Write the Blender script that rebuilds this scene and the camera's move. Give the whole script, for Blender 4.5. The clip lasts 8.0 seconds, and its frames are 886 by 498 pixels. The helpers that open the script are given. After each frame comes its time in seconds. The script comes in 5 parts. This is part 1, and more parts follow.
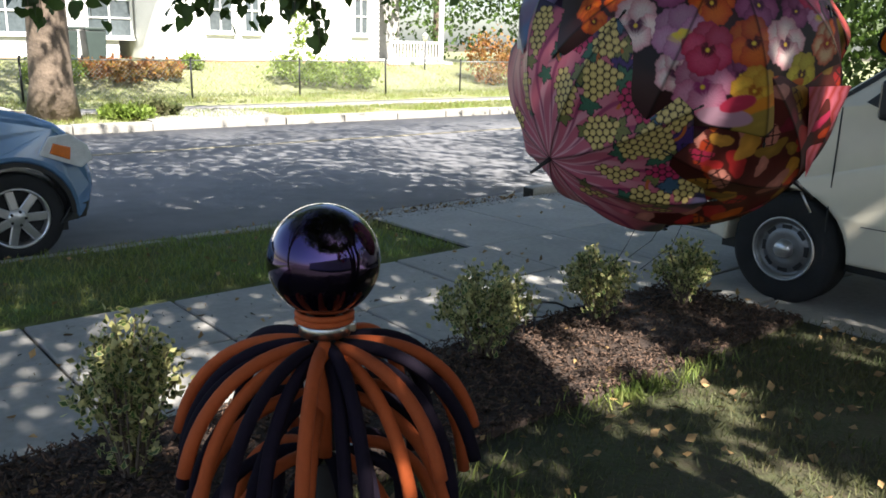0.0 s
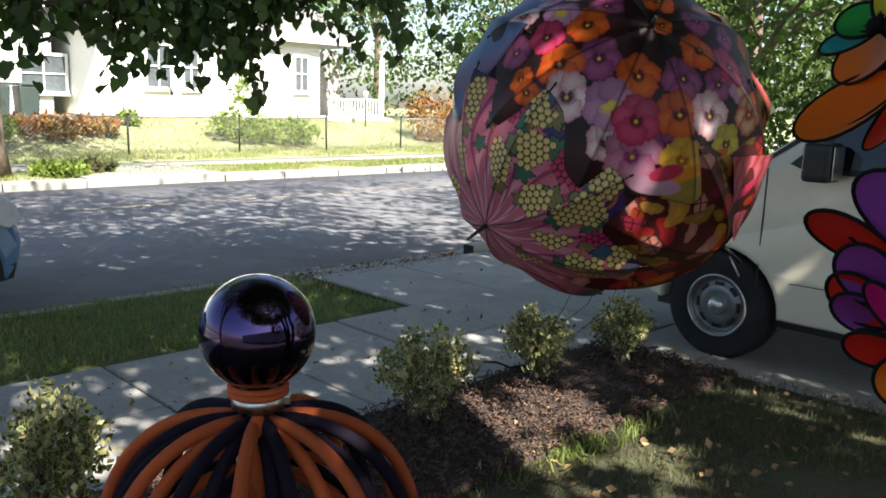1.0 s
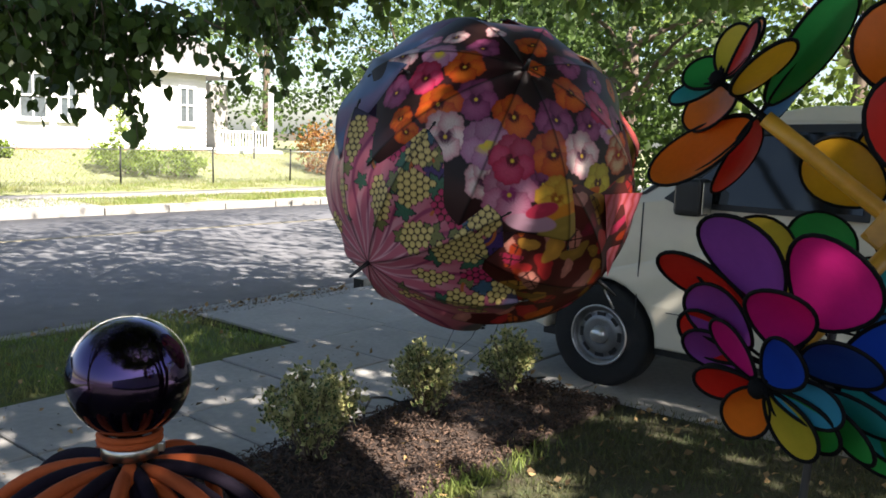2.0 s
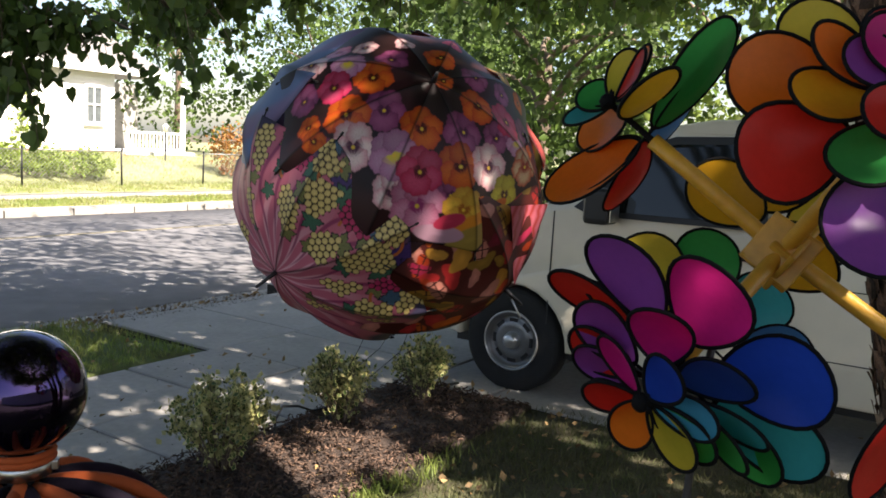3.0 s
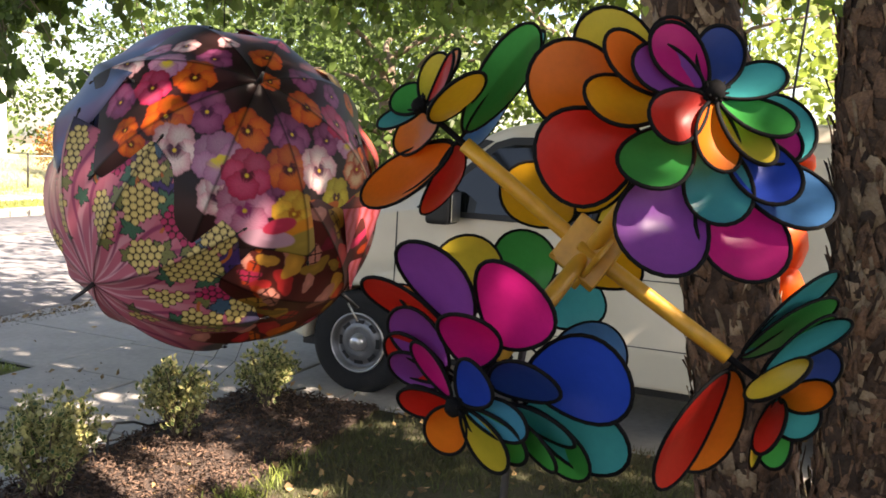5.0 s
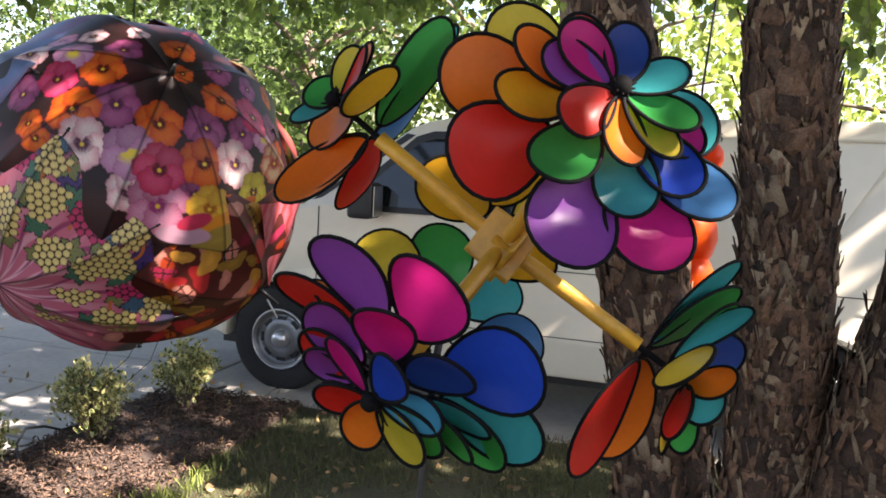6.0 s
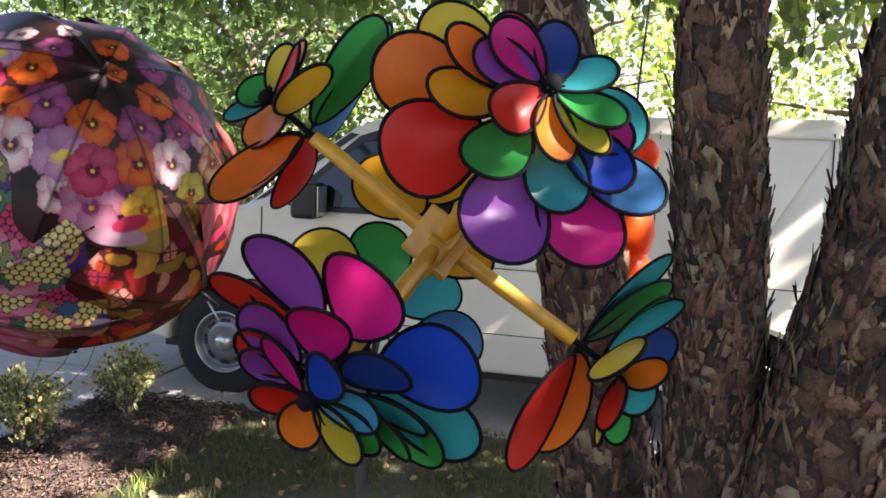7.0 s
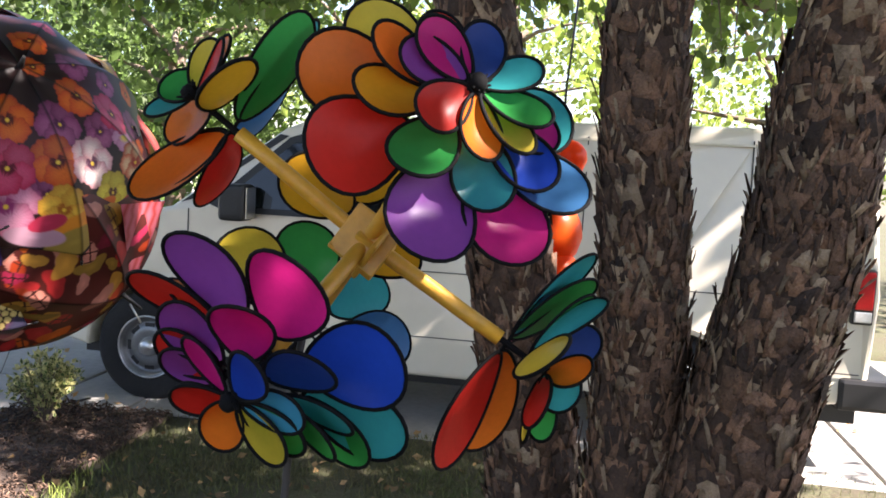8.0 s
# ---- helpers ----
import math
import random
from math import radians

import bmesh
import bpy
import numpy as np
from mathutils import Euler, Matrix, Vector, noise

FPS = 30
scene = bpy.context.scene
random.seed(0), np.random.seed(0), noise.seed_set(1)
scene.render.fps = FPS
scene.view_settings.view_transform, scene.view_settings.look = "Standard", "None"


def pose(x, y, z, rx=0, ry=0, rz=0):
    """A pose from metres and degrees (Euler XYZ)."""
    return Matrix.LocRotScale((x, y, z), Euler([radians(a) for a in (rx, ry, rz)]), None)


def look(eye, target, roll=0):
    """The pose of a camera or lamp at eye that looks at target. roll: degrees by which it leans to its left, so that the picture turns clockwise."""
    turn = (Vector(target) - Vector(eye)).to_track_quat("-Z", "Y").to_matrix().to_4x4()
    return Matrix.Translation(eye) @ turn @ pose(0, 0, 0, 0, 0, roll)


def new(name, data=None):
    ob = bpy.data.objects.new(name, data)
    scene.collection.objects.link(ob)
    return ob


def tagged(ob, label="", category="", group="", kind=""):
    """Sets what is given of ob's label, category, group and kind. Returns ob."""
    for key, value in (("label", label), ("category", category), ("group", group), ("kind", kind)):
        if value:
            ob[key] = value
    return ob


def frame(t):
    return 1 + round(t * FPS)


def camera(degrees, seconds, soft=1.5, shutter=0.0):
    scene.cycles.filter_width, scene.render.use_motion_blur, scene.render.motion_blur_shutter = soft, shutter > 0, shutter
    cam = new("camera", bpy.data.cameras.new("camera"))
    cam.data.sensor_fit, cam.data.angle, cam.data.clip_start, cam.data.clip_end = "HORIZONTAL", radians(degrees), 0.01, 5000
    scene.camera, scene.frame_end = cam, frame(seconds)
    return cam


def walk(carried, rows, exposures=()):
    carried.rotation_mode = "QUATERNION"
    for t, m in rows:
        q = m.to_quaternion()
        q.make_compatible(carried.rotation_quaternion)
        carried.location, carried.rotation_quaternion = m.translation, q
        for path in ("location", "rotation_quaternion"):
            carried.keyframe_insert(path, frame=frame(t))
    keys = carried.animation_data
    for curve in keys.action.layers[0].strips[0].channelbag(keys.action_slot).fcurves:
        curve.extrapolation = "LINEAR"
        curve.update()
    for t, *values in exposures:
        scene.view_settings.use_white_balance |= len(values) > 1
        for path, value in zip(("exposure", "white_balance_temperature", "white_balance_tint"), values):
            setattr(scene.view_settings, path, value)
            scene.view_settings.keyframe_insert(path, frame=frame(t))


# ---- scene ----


def eye_pose(x, y, z, yaw, pitch, roll):
    """Camera pose: yaw to the left, pitch up, roll to the right, in degrees."""
    return pose(x, y, z, 0, 0, yaw) @ pose(0, 0, 0, pitch) @ pose(0, 0, 0, 0, roll) @ pose(0, 0, 0, 90)


cam = camera(55.82, 8.0, soft=1.7)
walk(cam, [
    (0.0, eye_pose(0.000, 0.000, 1.700, 0.00, -13.89, -1.39)),
    (0.5, eye_pose(0.010, 0.008, 1.710, -1.75, -12.45, -1.50)),
    (1.0, eye_pose(0.014, 0.013, 1.736, -3.95, -10.07, -1.71)),
    (1.5, eye_pose(0.028, 0.012, 1.749, -7.82, -8.55, -2.03)),
    (2.8, eye_pose(0.062, -0.013, 1.764, -15.83, -6.88, -2.78)),
    (3.0, eye_pose(0.067, -0.011, 1.771, -16.95, -7.04, -3.09)),
    (3.5, eye_pose(0.086, -0.002, 1.776, -19.58, -6.40, -3.11)),
    (4.0, eye_pose(0.103, 0.001, 1.779, -23.03, -6.35, -3.13)),
    (4.5, eye_pose(0.114, -0.004, 1.779, -24.98, -6.39, -2.95)),
    (6.0, eye_pose(0.132, -0.013, 1.780, -32.41, -6.66, -2.81)),
    (6.5, eye_pose(0.138, -0.019, 1.780, -34.40, -6.54, -2.63)),
    (7.0, eye_pose(0.142, -0.024, 1.779, -36.05, -6.55, -2.45)),
    (7.5, eye_pose(0.146, -0.025, 1.775, -38.22, -6.33, -2.67)),
    (8.0, eye_pose(0.148, -0.028, 1.772, -40.70, -6.04, -3.09)),
], exposures=[(0.0, 1.95, 6250, 11), (1.5, 1.95, 6350, 13), (3.0, 2.05, 6800, 16), (4.5, 2.6, 7700, 21), (6.5, 3.0, 6600, 22), (8.0, 2.95, 6450, 21)])

# ---- light ----
SUN_TO = Vector((0.40, -0.68, 0.80)).normalized()
world = bpy.data.worlds.new("sky")
scene.world = world
world.use_nodes = True
wn = world.node_tree.nodes
sky = wn.new("ShaderNodeTexSky")
sky.sky_type, sky.sun_disc = "NISHITA", False
sky.sun_elevation = math.asin(SUN_TO.z)
sky.sun_rotation = math.atan2(SUN_TO.x, SUN_TO.y)
sky.air_density, sky.dust_density = 1.0, 1.5
world.node_tree.links.new(sky.outputs[0], wn["Background"].inputs[0])
wn["Background"].inputs[1].default_value = 0.066
sun = new("sun", bpy.data.lights.new("sun", "SUN"))
sun.data.energy, sun.data.angle, sun.data.color = 5.0, radians(0.53), (1.0, 0.93, 0.82)
sun.matrix_world = look(SUN_TO * 60, (0, 0, 0))

# ---- plan: U runs along the street, V from the yard towards the street ----
U, V = Vector((0.766, 0.643, 0)), Vector((-0.643, 0.766, 0))
GRID = Matrix.Rotation(radians(40), 4, "Z")


def uv(u, v, z=0.0):
    return U * u + V * v + Vector((0, 0, z))


# ---- materials ----
def material(name, color, rough=0.6, metal=0.0, vary=0.25, scale=6.0, bump=0.0, bump_scale=60.0, second=None, spec=0.5, coat=0.0, transl=0.0, island=0.0, rand=0.0):
    m = bpy.data.materials.new(name)
    m.use_nodes = True
    nt = m.node_tree
    n, l = nt.nodes, nt.links
    b = n["Principled BSDF"]
    b.inputs["Roughness"].default_value, b.inputs["Metallic"].default_value = rough, metal
    b.inputs["Specular IOR Level"].default_value, b.inputs["Coat Weight"].default_value = spec, coat
    b.inputs["Coat Roughness"].default_value = 0.08
    co = n.new("ShaderNodeTexCoord")
    big, fine = n.new("ShaderNodeTexNoise"), n.new("ShaderNodeTexNoise")
    big.inputs["Scale"].default_value, big.inputs["Detail"].default_value = scale, 4
    fine.inputs["Scale"].default_value, fine.inputs["Detail"].default_value = scale * 9, 5
    for x in (big, fine):
        l.new(co.outputs["Object"], x.inputs["Vector"])
    mix = n.new("ShaderNodeMix")
    mix.data_type = "RGBA"
    dark = second or tuple(c * (1 - vary) for c in color)
    mix.inputs[6].default_value, mix.inputs[7].default_value = (*color, 1), (*dark, 1)
    ramp = n.new("ShaderNodeMapRange")
    ramp.inputs[1].default_value, ramp.inputs[2].default_value = 0.35, 0.68
    add = n.new("ShaderNodeMath")
    add.operation = "MULTIPLY_ADD"
    add.inputs[1].default_value = 0.45
    l.new(fine.outputs[0], add.inputs[0])
    half = n.new("ShaderNodeMath")
    half.operation = "MULTIPLY"
    half.inputs[1].default_value = 0.55
    l.new(big.outputs[0], half.inputs[0])
    l.new(half.outputs[0], add.inputs[2])
    l.new(add.outputs[0], ramp.inputs[0])
    l.new(ramp.outputs[0], mix.inputs[0])
    out = mix.outputs[2]
    if island or rand:
        src = n.new("ShaderNodeNewGeometry").outputs["Random Per Island"] if island else n.new("ShaderNodeObjectInfo").outputs["Random"]
        hsv, mr = n.new("ShaderNodeHueSaturation"), n.new("ShaderNodeMapRange")
        k = island or rand
        mr.inputs[3].default_value, mr.inputs[4].default_value = 1 - k, 1 + k
        l.new(src, mr.inputs[0])
        l.new(mr.outputs[0], hsv.inputs["Value"])
        l.new(out, hsv.inputs["Color"])
        out = hsv.outputs[0]
    l.new(out, b.inputs["Base Color"])
    if bump:
        bt, bn = n.new("ShaderNodeTexNoise"), n.new("ShaderNodeBump")
        bt.inputs["Scale"].default_value, bt.inputs["Detail"].default_value = bump_scale, 6
        bn.inputs["Strength"].default_value, bn.inputs["Distance"].default_value = bump, 0.02
        l.new(co.outputs["Object"], bt.inputs["Vector"])
        l.new(bt.outputs[0], bn.inputs["Height"])
        l.new(bn.outputs[0], b.inputs["Normal"])
    if transl:
        t, ms = n.new("ShaderNodeBsdfTranslucent"), n.new("ShaderNodeMixShader")
        ms.inputs[0].default_value = transl
        l.new(out, t.inputs[0])
        l.new(b.outputs[0], ms.inputs[1])
        l.new(t.outputs[0], ms.inputs[2])
        l.new(ms.outputs[0], n["Material Output"].inputs[0])
    return m


def glass_material(name, color, rough=0.02):
    m = bpy.data.materials.new(name)
    m.use_nodes = True
    b = m.node_tree.nodes["Principled BSDF"]
    b.inputs["Base Color"].default_value = (*color, 1)
    b.inputs["Roughness"].default_value = rough
    b.inputs["Transmission Weight"].default_value = 1.0
    b.inputs["IOR"].default_value = 1.3
    return m


M_SOIL = material("soil", (0.10, 0.085, 0.05), 0.95, scale=0.6, vary=0.4, bump=0.4)
# turf colour darkened for the shade under the trees
M_TURF_SHADED = material("turf", (0.05, 0.06, 0.02), 0.95, scale=2.3, second=(0.055, 0.04, 0.024), bump=0.8, bump_scale=40)
# greener turf, lightened to look lit along the street strip
M_TURF_GREEN_LIT = material("lit_green_turf", (0.09, 0.14, 0.03), 0.95, scale=2.3, second=(0.08, 0.07, 0.03), bump=0.8, bump_scale=40)
# full sun on the far lawns is put into this paler turf colour
M_TURF_SUNLIT = material("sunny_turf", (0.17, 0.20, 0.075), 0.95, scale=0.9, second=(0.30, 0.28, 0.17), bump=0.6, bump_scale=30)
M_CONCRETE = material("concrete", (0.33, 0.315, 0.29), 0.9, scale=2.2, vary=0.28, bump=0.15, bump_scale=120, rand=0.07)
M_KERB = material("kerb_concrete", (0.33, 0.315, 0.285), 0.9, scale=3, vary=0.35, bump=0.25, rand=0.08)
M_ASPHALT = material("asphalt", (0.20, 0.20, 0.208), 0.9, scale=0.5, vary=0.3, bump=0.5, bump_scale=150)
M_JOINT = material("joint_dirt", (0.03, 0.027, 0.022), 1.0, scale=4)
M_YELLOW_LINE = material("road_paint", (0.27, 0.235, 0.15), 0.8, scale=1.2, second=(0.14, 0.135, 0.12))
M_MULCH = material("mulch", (0.055, 0.036, 0.027), 0.95, scale=5, vary=0.5, bump=1.0, bump_scale=35)
M_CHIP = material("bark_chip", (0.10, 0.06, 0.04), 0.9, scale=10, vary=0.4, island=0.7)


# ---- mesh helpers ----
def finish(bm, name, material=None, smooth=False):
    me = bpy.data.meshes.new(name)
    bm.to_mesh(me)
    bm.free()
    if material:
        me.materials.append(material)
    if smooth:
        for p in me.polygons:
            p.use_smooth = True
    return me


def part(name, bm, material, parent=None, label="", smooth=False):
    """Links a bmesh as one mesh object, under a thing or part if one is given."""
    ob = new(name, finish(bm, name, material, smooth))
    if parent:
        ob.parent = parent
    if label:
        ob["label"] = label
    return ob


def raw(name, verts, faces, material, smooth=False):
    me = bpy.data.meshes.new(name)
    verts, faces = np.asarray(verts, float), np.asarray(faces, int)
    k = faces.shape[1]
    me.vertices.add(len(verts))
    me.vertices.foreach_set("co", verts.ravel())
    me.loops.add(faces.size)
    me.loops.foreach_set("vertex_index", faces.ravel())
    me.polygons.add(len(faces))
    me.polygons.foreach_set("loop_start", np.arange(0, faces.size, k))
    if smooth:
        me.polygons.foreach_set("use_smooth", np.ones(len(faces), bool))
    me.update(calc_edges=True)
    me.validate()
    if material:
        me.materials.append(material)
    return me


def box(bm, lo, hi, m=None, bevel=0.0, seg=2):
    """A box between two corners, bevelled, moved by m."""
    lo, hi = Vector(lo), Vector(hi)
    r = bmesh.ops.create_cube(bm, size=1.0)
    for v in r["verts"]:
        v.co = Vector(((v.co.x + .5) * (hi.x - lo.x) + lo.x, (v.co.y + .5) * (hi.y - lo.y) + lo.y, (v.co.z + .5) * (hi.z - lo.z) + lo.z))
    vs = r["verts"]
    if bevel:
        es = list({e for v in vs for e in v.link_edges})
        res = bmesh.ops.bevel(bm, geom=es, offset=bevel, segments=seg, profile=0.6, affect="EDGES")
        vs = list({v for f in res["faces"] for v in f.verts} | {v for v in vs if v.is_valid})
    if m is not None:
        bmesh.ops.transform(bm, matrix=m, verts=vs)
    return vs


def boxed(name, lo, hi, mat, parent=None, m=None, bevel=0.0, label=""):
    bm = bmesh.new()
    box(bm, lo, hi, m, bevel)
    return part(name, bm, mat, parent, label)


def tube(bm, pts, radii, sides=10, cap=True):
    """A tube of rings along points."""
    pts = [Vector(p) for p in pts]
    if not hasattr(radii, "__len__"):
        radii = [radii] * len(pts)
    rings, ref = [], None
    for i, p in enumerate(pts):
        d = (pts[min(i + 1, len(pts) - 1)] - pts[max(i - 1, 0)]).normalized()
        if ref is None:
            ref = d.orthogonal().normalized()
        ref = (ref - d * ref.dot(d)).normalized()
        side = d.cross(ref)
        rings.append([bm.verts.new(p + (ref * math.cos(a) + side * math.sin(a)) * radii[i]) for a in (2 * math.pi * k / sides for k in range(sides))])
    for a, b in zip(rings, rings[1:]):
        for k in range(sides):
            f = bm.faces.new((a[k], a[(k + 1) % sides], b[(k + 1) % sides], b[k]))
            f.smooth = True
    if cap:
        bm.faces.new(rings[0][::-1])
        bm.faces.new(rings[-1])
    return rings


def lathe(bm, profile, sides=32, m=None):
    """Turns (radius, height) pairs about z."""
    rings = []
    for r, z in profile:
        rings.append([bm.verts.new((r * math.cos(2 * math.pi * k / sides), r * math.sin(2 * math.pi * k / sides), z)) for k in range(sides)] if r > 1e-6 else [bm.verts.new((0, 0, z))])
    for a, b in zip(rings, rings[1:]):
        for k in range(sides):
            j = (k + 1) % sides
            if len(a) == 1 and len(b) == 1:
                continue
            f = bm.faces.new((a[0], b[j], b[k]) if len(a) == 1 else (a[k], a[j], b[0]) if len(b) == 1 else (a[k], a[j], b[j], b[k]))
            f.smooth = True
    if m is not None:
        bmesh.ops.transform(bm, matrix=m, verts=[v for r in rings for v in r])


def empty(name, m, label="", category="", group="", kind=""):
    ob = new(name)
    ob.matrix_world = m
    return tagged(ob, label, category, group, kind)


# ---- ground, street, drive ----
def flat(name, corners, z, mat, label, category, thick=0.12, step=0.5, rough=0.0, rise=None):
    """A thick sheet between four corners in plan, with a gentle uneven top."""
    (u0, v0), (u1, v1), (u2, v2), (u3, v3) = corners
    nu = max(2, int(max(abs(u1 - u0), abs(u2 - u3)) / step))
    nv = max(2, int(max(abs(v3 - v0), abs(v2 - v1)) / step))
    s, t = np.meshgrid(np.linspace(0, 1, nu + 1), np.linspace(0, 1, nv + 1))
    uu = (1 - t) * ((1 - s) * u0 + s * u1) + t * ((1 - s) * u3 + s * u2)
    vv = (1 - t) * ((1 - s) * v0 + s * v1) + t * ((1 - s) * v3 + s * v2)
    x, y = uu * U.x + vv * V.x, uu * U.y + vv * V.y
    zz = np.full_like(x, z)
    if rise:
        k = np.clip((vv - rise[0]) / (rise[1] - rise[0]), 0, 1)
        zz += rise[2] * k * k * (3 - 2 * k)
    if rough:
        zz += rough * (np.sin(x * 2.1 + y) * np.sin(y * 1.7 - x * .6) + .6 * np.sin(x * 5.3 - y * 3.1) * np.sin(y * 4.7 + x))
    top = np.stack([x.ravel(), y.ravel(), zz.ravel()], 1)
    low = top.copy()
    low[:, 2] = z - thick
    w = nu + 1
    idx = np.arange(w * (nv + 1)).reshape(nv + 1, w)
    faces = np.stack([idx[:-1, :-1], idx[:-1, 1:], idx[1:, 1:], idx[1:, :-1]], -1).reshape(-1, 4)
    edge = np.concatenate([idx[0, :], idx[1:, -1], idx[-1, -2::-1], idx[-2:0:-1, 0]])
    n = len(top)
    nxt = np.roll(edge, -1)
    sides = np.stack([edge, edge + n, nxt + n, nxt], 1)
    ob = new(name, raw(name, np.concatenate([top, low]), np.concatenate([faces, sides]), mat, smooth=bool(rough)))
    return tagged(ob, label, category, kind="structure")


tagged(part("ground", (lambda b: (box(b, (-600, -600, -0.5), (600, 600, -0.16)), b)[1])(bmesh.new()), M_SOIL),
       "bare earth under lawns and street reaching the horizon", "ground", kind="structure")
flat("lawn_yard", [(-12, -14), (5.5, -14), (5.1, 2.45), (-12, 2.45)], 0.0, M_TURF_SHADED, "shaded patchy front lawn with dry grass", "lawn", rough=0.012, step=0.25)
flat("mulch_bed", [(-6, 2.44), (5.1, 2.44), (4.85, 3.42), (-6, 3.42)], 0.03, M_MULCH, "dark bark mulch bed beside the pavement", "mulch bed", rough=0.02, step=0.12)
flat("lawn_strip", [(-30, 5.16), (4.62, 5.16), (4.25, 6.85), (-30, 6.85)], 0.01, M_TURF_GREEN_LIT, "green grass strip between pavement and street", "lawn", rough=0.01, step=0.3)
flat("lawn_side", [(9.0, -14), (60, -14), (60, 6.85), (9.0, 6.85)], 0.0, M_TURF_SHADED, "lawn beyond the driveway under trees", "lawn", rough=0.015)
flat("road", [(-120, 6.85), (120, 6.85), (120, 16.1), (-120, 16.1)], -0.10, M_ASPHALT, "grey asphalt street dappled with tree shade", "road", thick=0.2, step=3)
flat("road_line", [(-60, 13.1), (60, 13.1), (60, 13.25), (-60, 13.25)], -0.094, M_YELLOW_LINE, "faded yellow road line", "road marking", thick=0.005, step=5)
flat("lawn_verge", [(-60, 16.3), (80, 16.3), (80, 18.2), (-60, 18.2)], 0.05, M_TURF_SUNLIT, "sunlit grass verge with dry patches", "lawn", rough=0.03, thick=0.2)
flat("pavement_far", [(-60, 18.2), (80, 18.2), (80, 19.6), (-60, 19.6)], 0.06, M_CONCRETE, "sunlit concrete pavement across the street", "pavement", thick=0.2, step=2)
flat("lawn_far", [(-60, 19.6), (80, 19.6), (80, 60), (-60, 60)], 0.06, M_TURF_SUNLIT, "sunlit lawn behind a wire fence", "lawn", rough=0.03, thick=0.2, step=0.7, rise=(22.2, 27.0, 0.82))


def slab_run(name, label, category, us, vs, z, thick, mat, gap=0.02, parent=None):
    """Concrete slabs between lines in plan, each an object, on a bed of dirt."""
    bed = parent or tagged(boxed(name, (us[0], vs[0], z - thick), (us[-1], vs[-1], z - 0.02), M_JOINT, m=GRID), label, category, kind="structure")
    made = {}
    for a, b in zip(us, us[1:]):
        for c, d in zip(vs, vs[1:]):
            key = (round(b - a, 3), round(d - c, 3))
            if key not in made:
                bm = bmesh.new()
                box(bm, (gap / 2, gap / 2, -thick * 0.8), (b - a - gap / 2, d - c - gap / 2, 0), bevel=0.008, seg=1)
                made[key] = finish(bm, "slab", mat)
            ob = new("slab", made[key])
            ob.parent = bed
            ob.matrix_world = Matrix.Translation(uv(a, c, z + random.uniform(-0.004, 0.003))) @ GRID @ pose(0, 0, 0, random.uniform(-.12, .12), random.uniform(-.12, .12), 0)
    return bed


def kerb_run(name, label, u0, u1, v0, v1, z0, z1, length=1.5):
    bed = tagged(boxed(name, (u0, v0 + 0.01, z0 - 0.1), (u1, v1 - 0.01, z1 - 0.03), M_JOINT, m=GRID), label, "kerb", kind="structure")
    n = max(1, round((u1 - u0) / length))
    w = (u1 - u0) / n
    bm = bmesh.new()
    box(bm, (0.006, 0, z0 - 0.1), (w - 0.006, v1 - v0, z1), bevel=0.03, seg=2)
    me = finish(bm, "kerb_stone", M_KERB)
    for i in range(n):
        ob = new("kerb_stone", me)
        ob.parent = bed
        ob.matrix_world = Matrix.Translation(uv(u0 + i * w, v0, random.uniform(-.012, .012))) @ GRID


slab_run("pavement", "grey concrete pavement slabs with dark joints", "pavement", [-8.0 + 0.91 * i for i in range(15)], [3.42, 4.25, 5.15], 0.015, 0.12, M_CONCRETE)
drive = slab_run("driveway", "pale concrete driveway slabs running to the street", "driveway", [5.12, 7.0, 8.9], [-9, -6.6, -4.3, -2.0, 0.4, 2.8, 3.42], 0.012, 0.14, M_CONCRETE, gap=0.018)
slab_run("driveway_crossing", "pale concrete slabs where pavement meets driveway", "driveway", [4.74, 5.6, 6.9, 8.9], [3.42, 5.15], 0.012, 0.14, M_CONCRETE, gap=0.018)
slab_run("driveway_apron", "pale concrete apron of the driveway at the street", "driveway", [4.66, 5.7, 6.9, 8.9], [5.15, 6.65], 0.008, 0.14, M_CONCRETE, gap=0.018)
slab_run("gutter", "concrete gutter pan with dry leaves and grit", "gutter", [-32 + 3.0 * i for i in range(30)], [6.65, 7.2], -0.07, 0.1, M_KERB, gap=0.015)
kerb_run("kerb_near", "pale concrete kerb of the near side", 6.95, 40, 6.68, 6.85, -0.1, 0.10)
kerb_run("kerb_strip", "low concrete kerb along the grass strip", -30, 4.2, 6.72, 6.86, -0.1, 0.02)
kerb_run("kerb_far", "worn pale concrete kerb across the street", -40, 6.1, 16.05, 16.3, -0.1, 0.065)
kerb_run("kerb_beyond", "worn pale concrete kerb with broken edges", 9.0, 70, 16.05, 16.3, -0.1, 0.065)
tagged(boxed("drive_across", (6.1, 16.1, -0.1), (9.0, 18.4, 0.09), M_CONCRETE, m=GRID), "sunlit concrete drive across the street", "driveway", kind="structure")

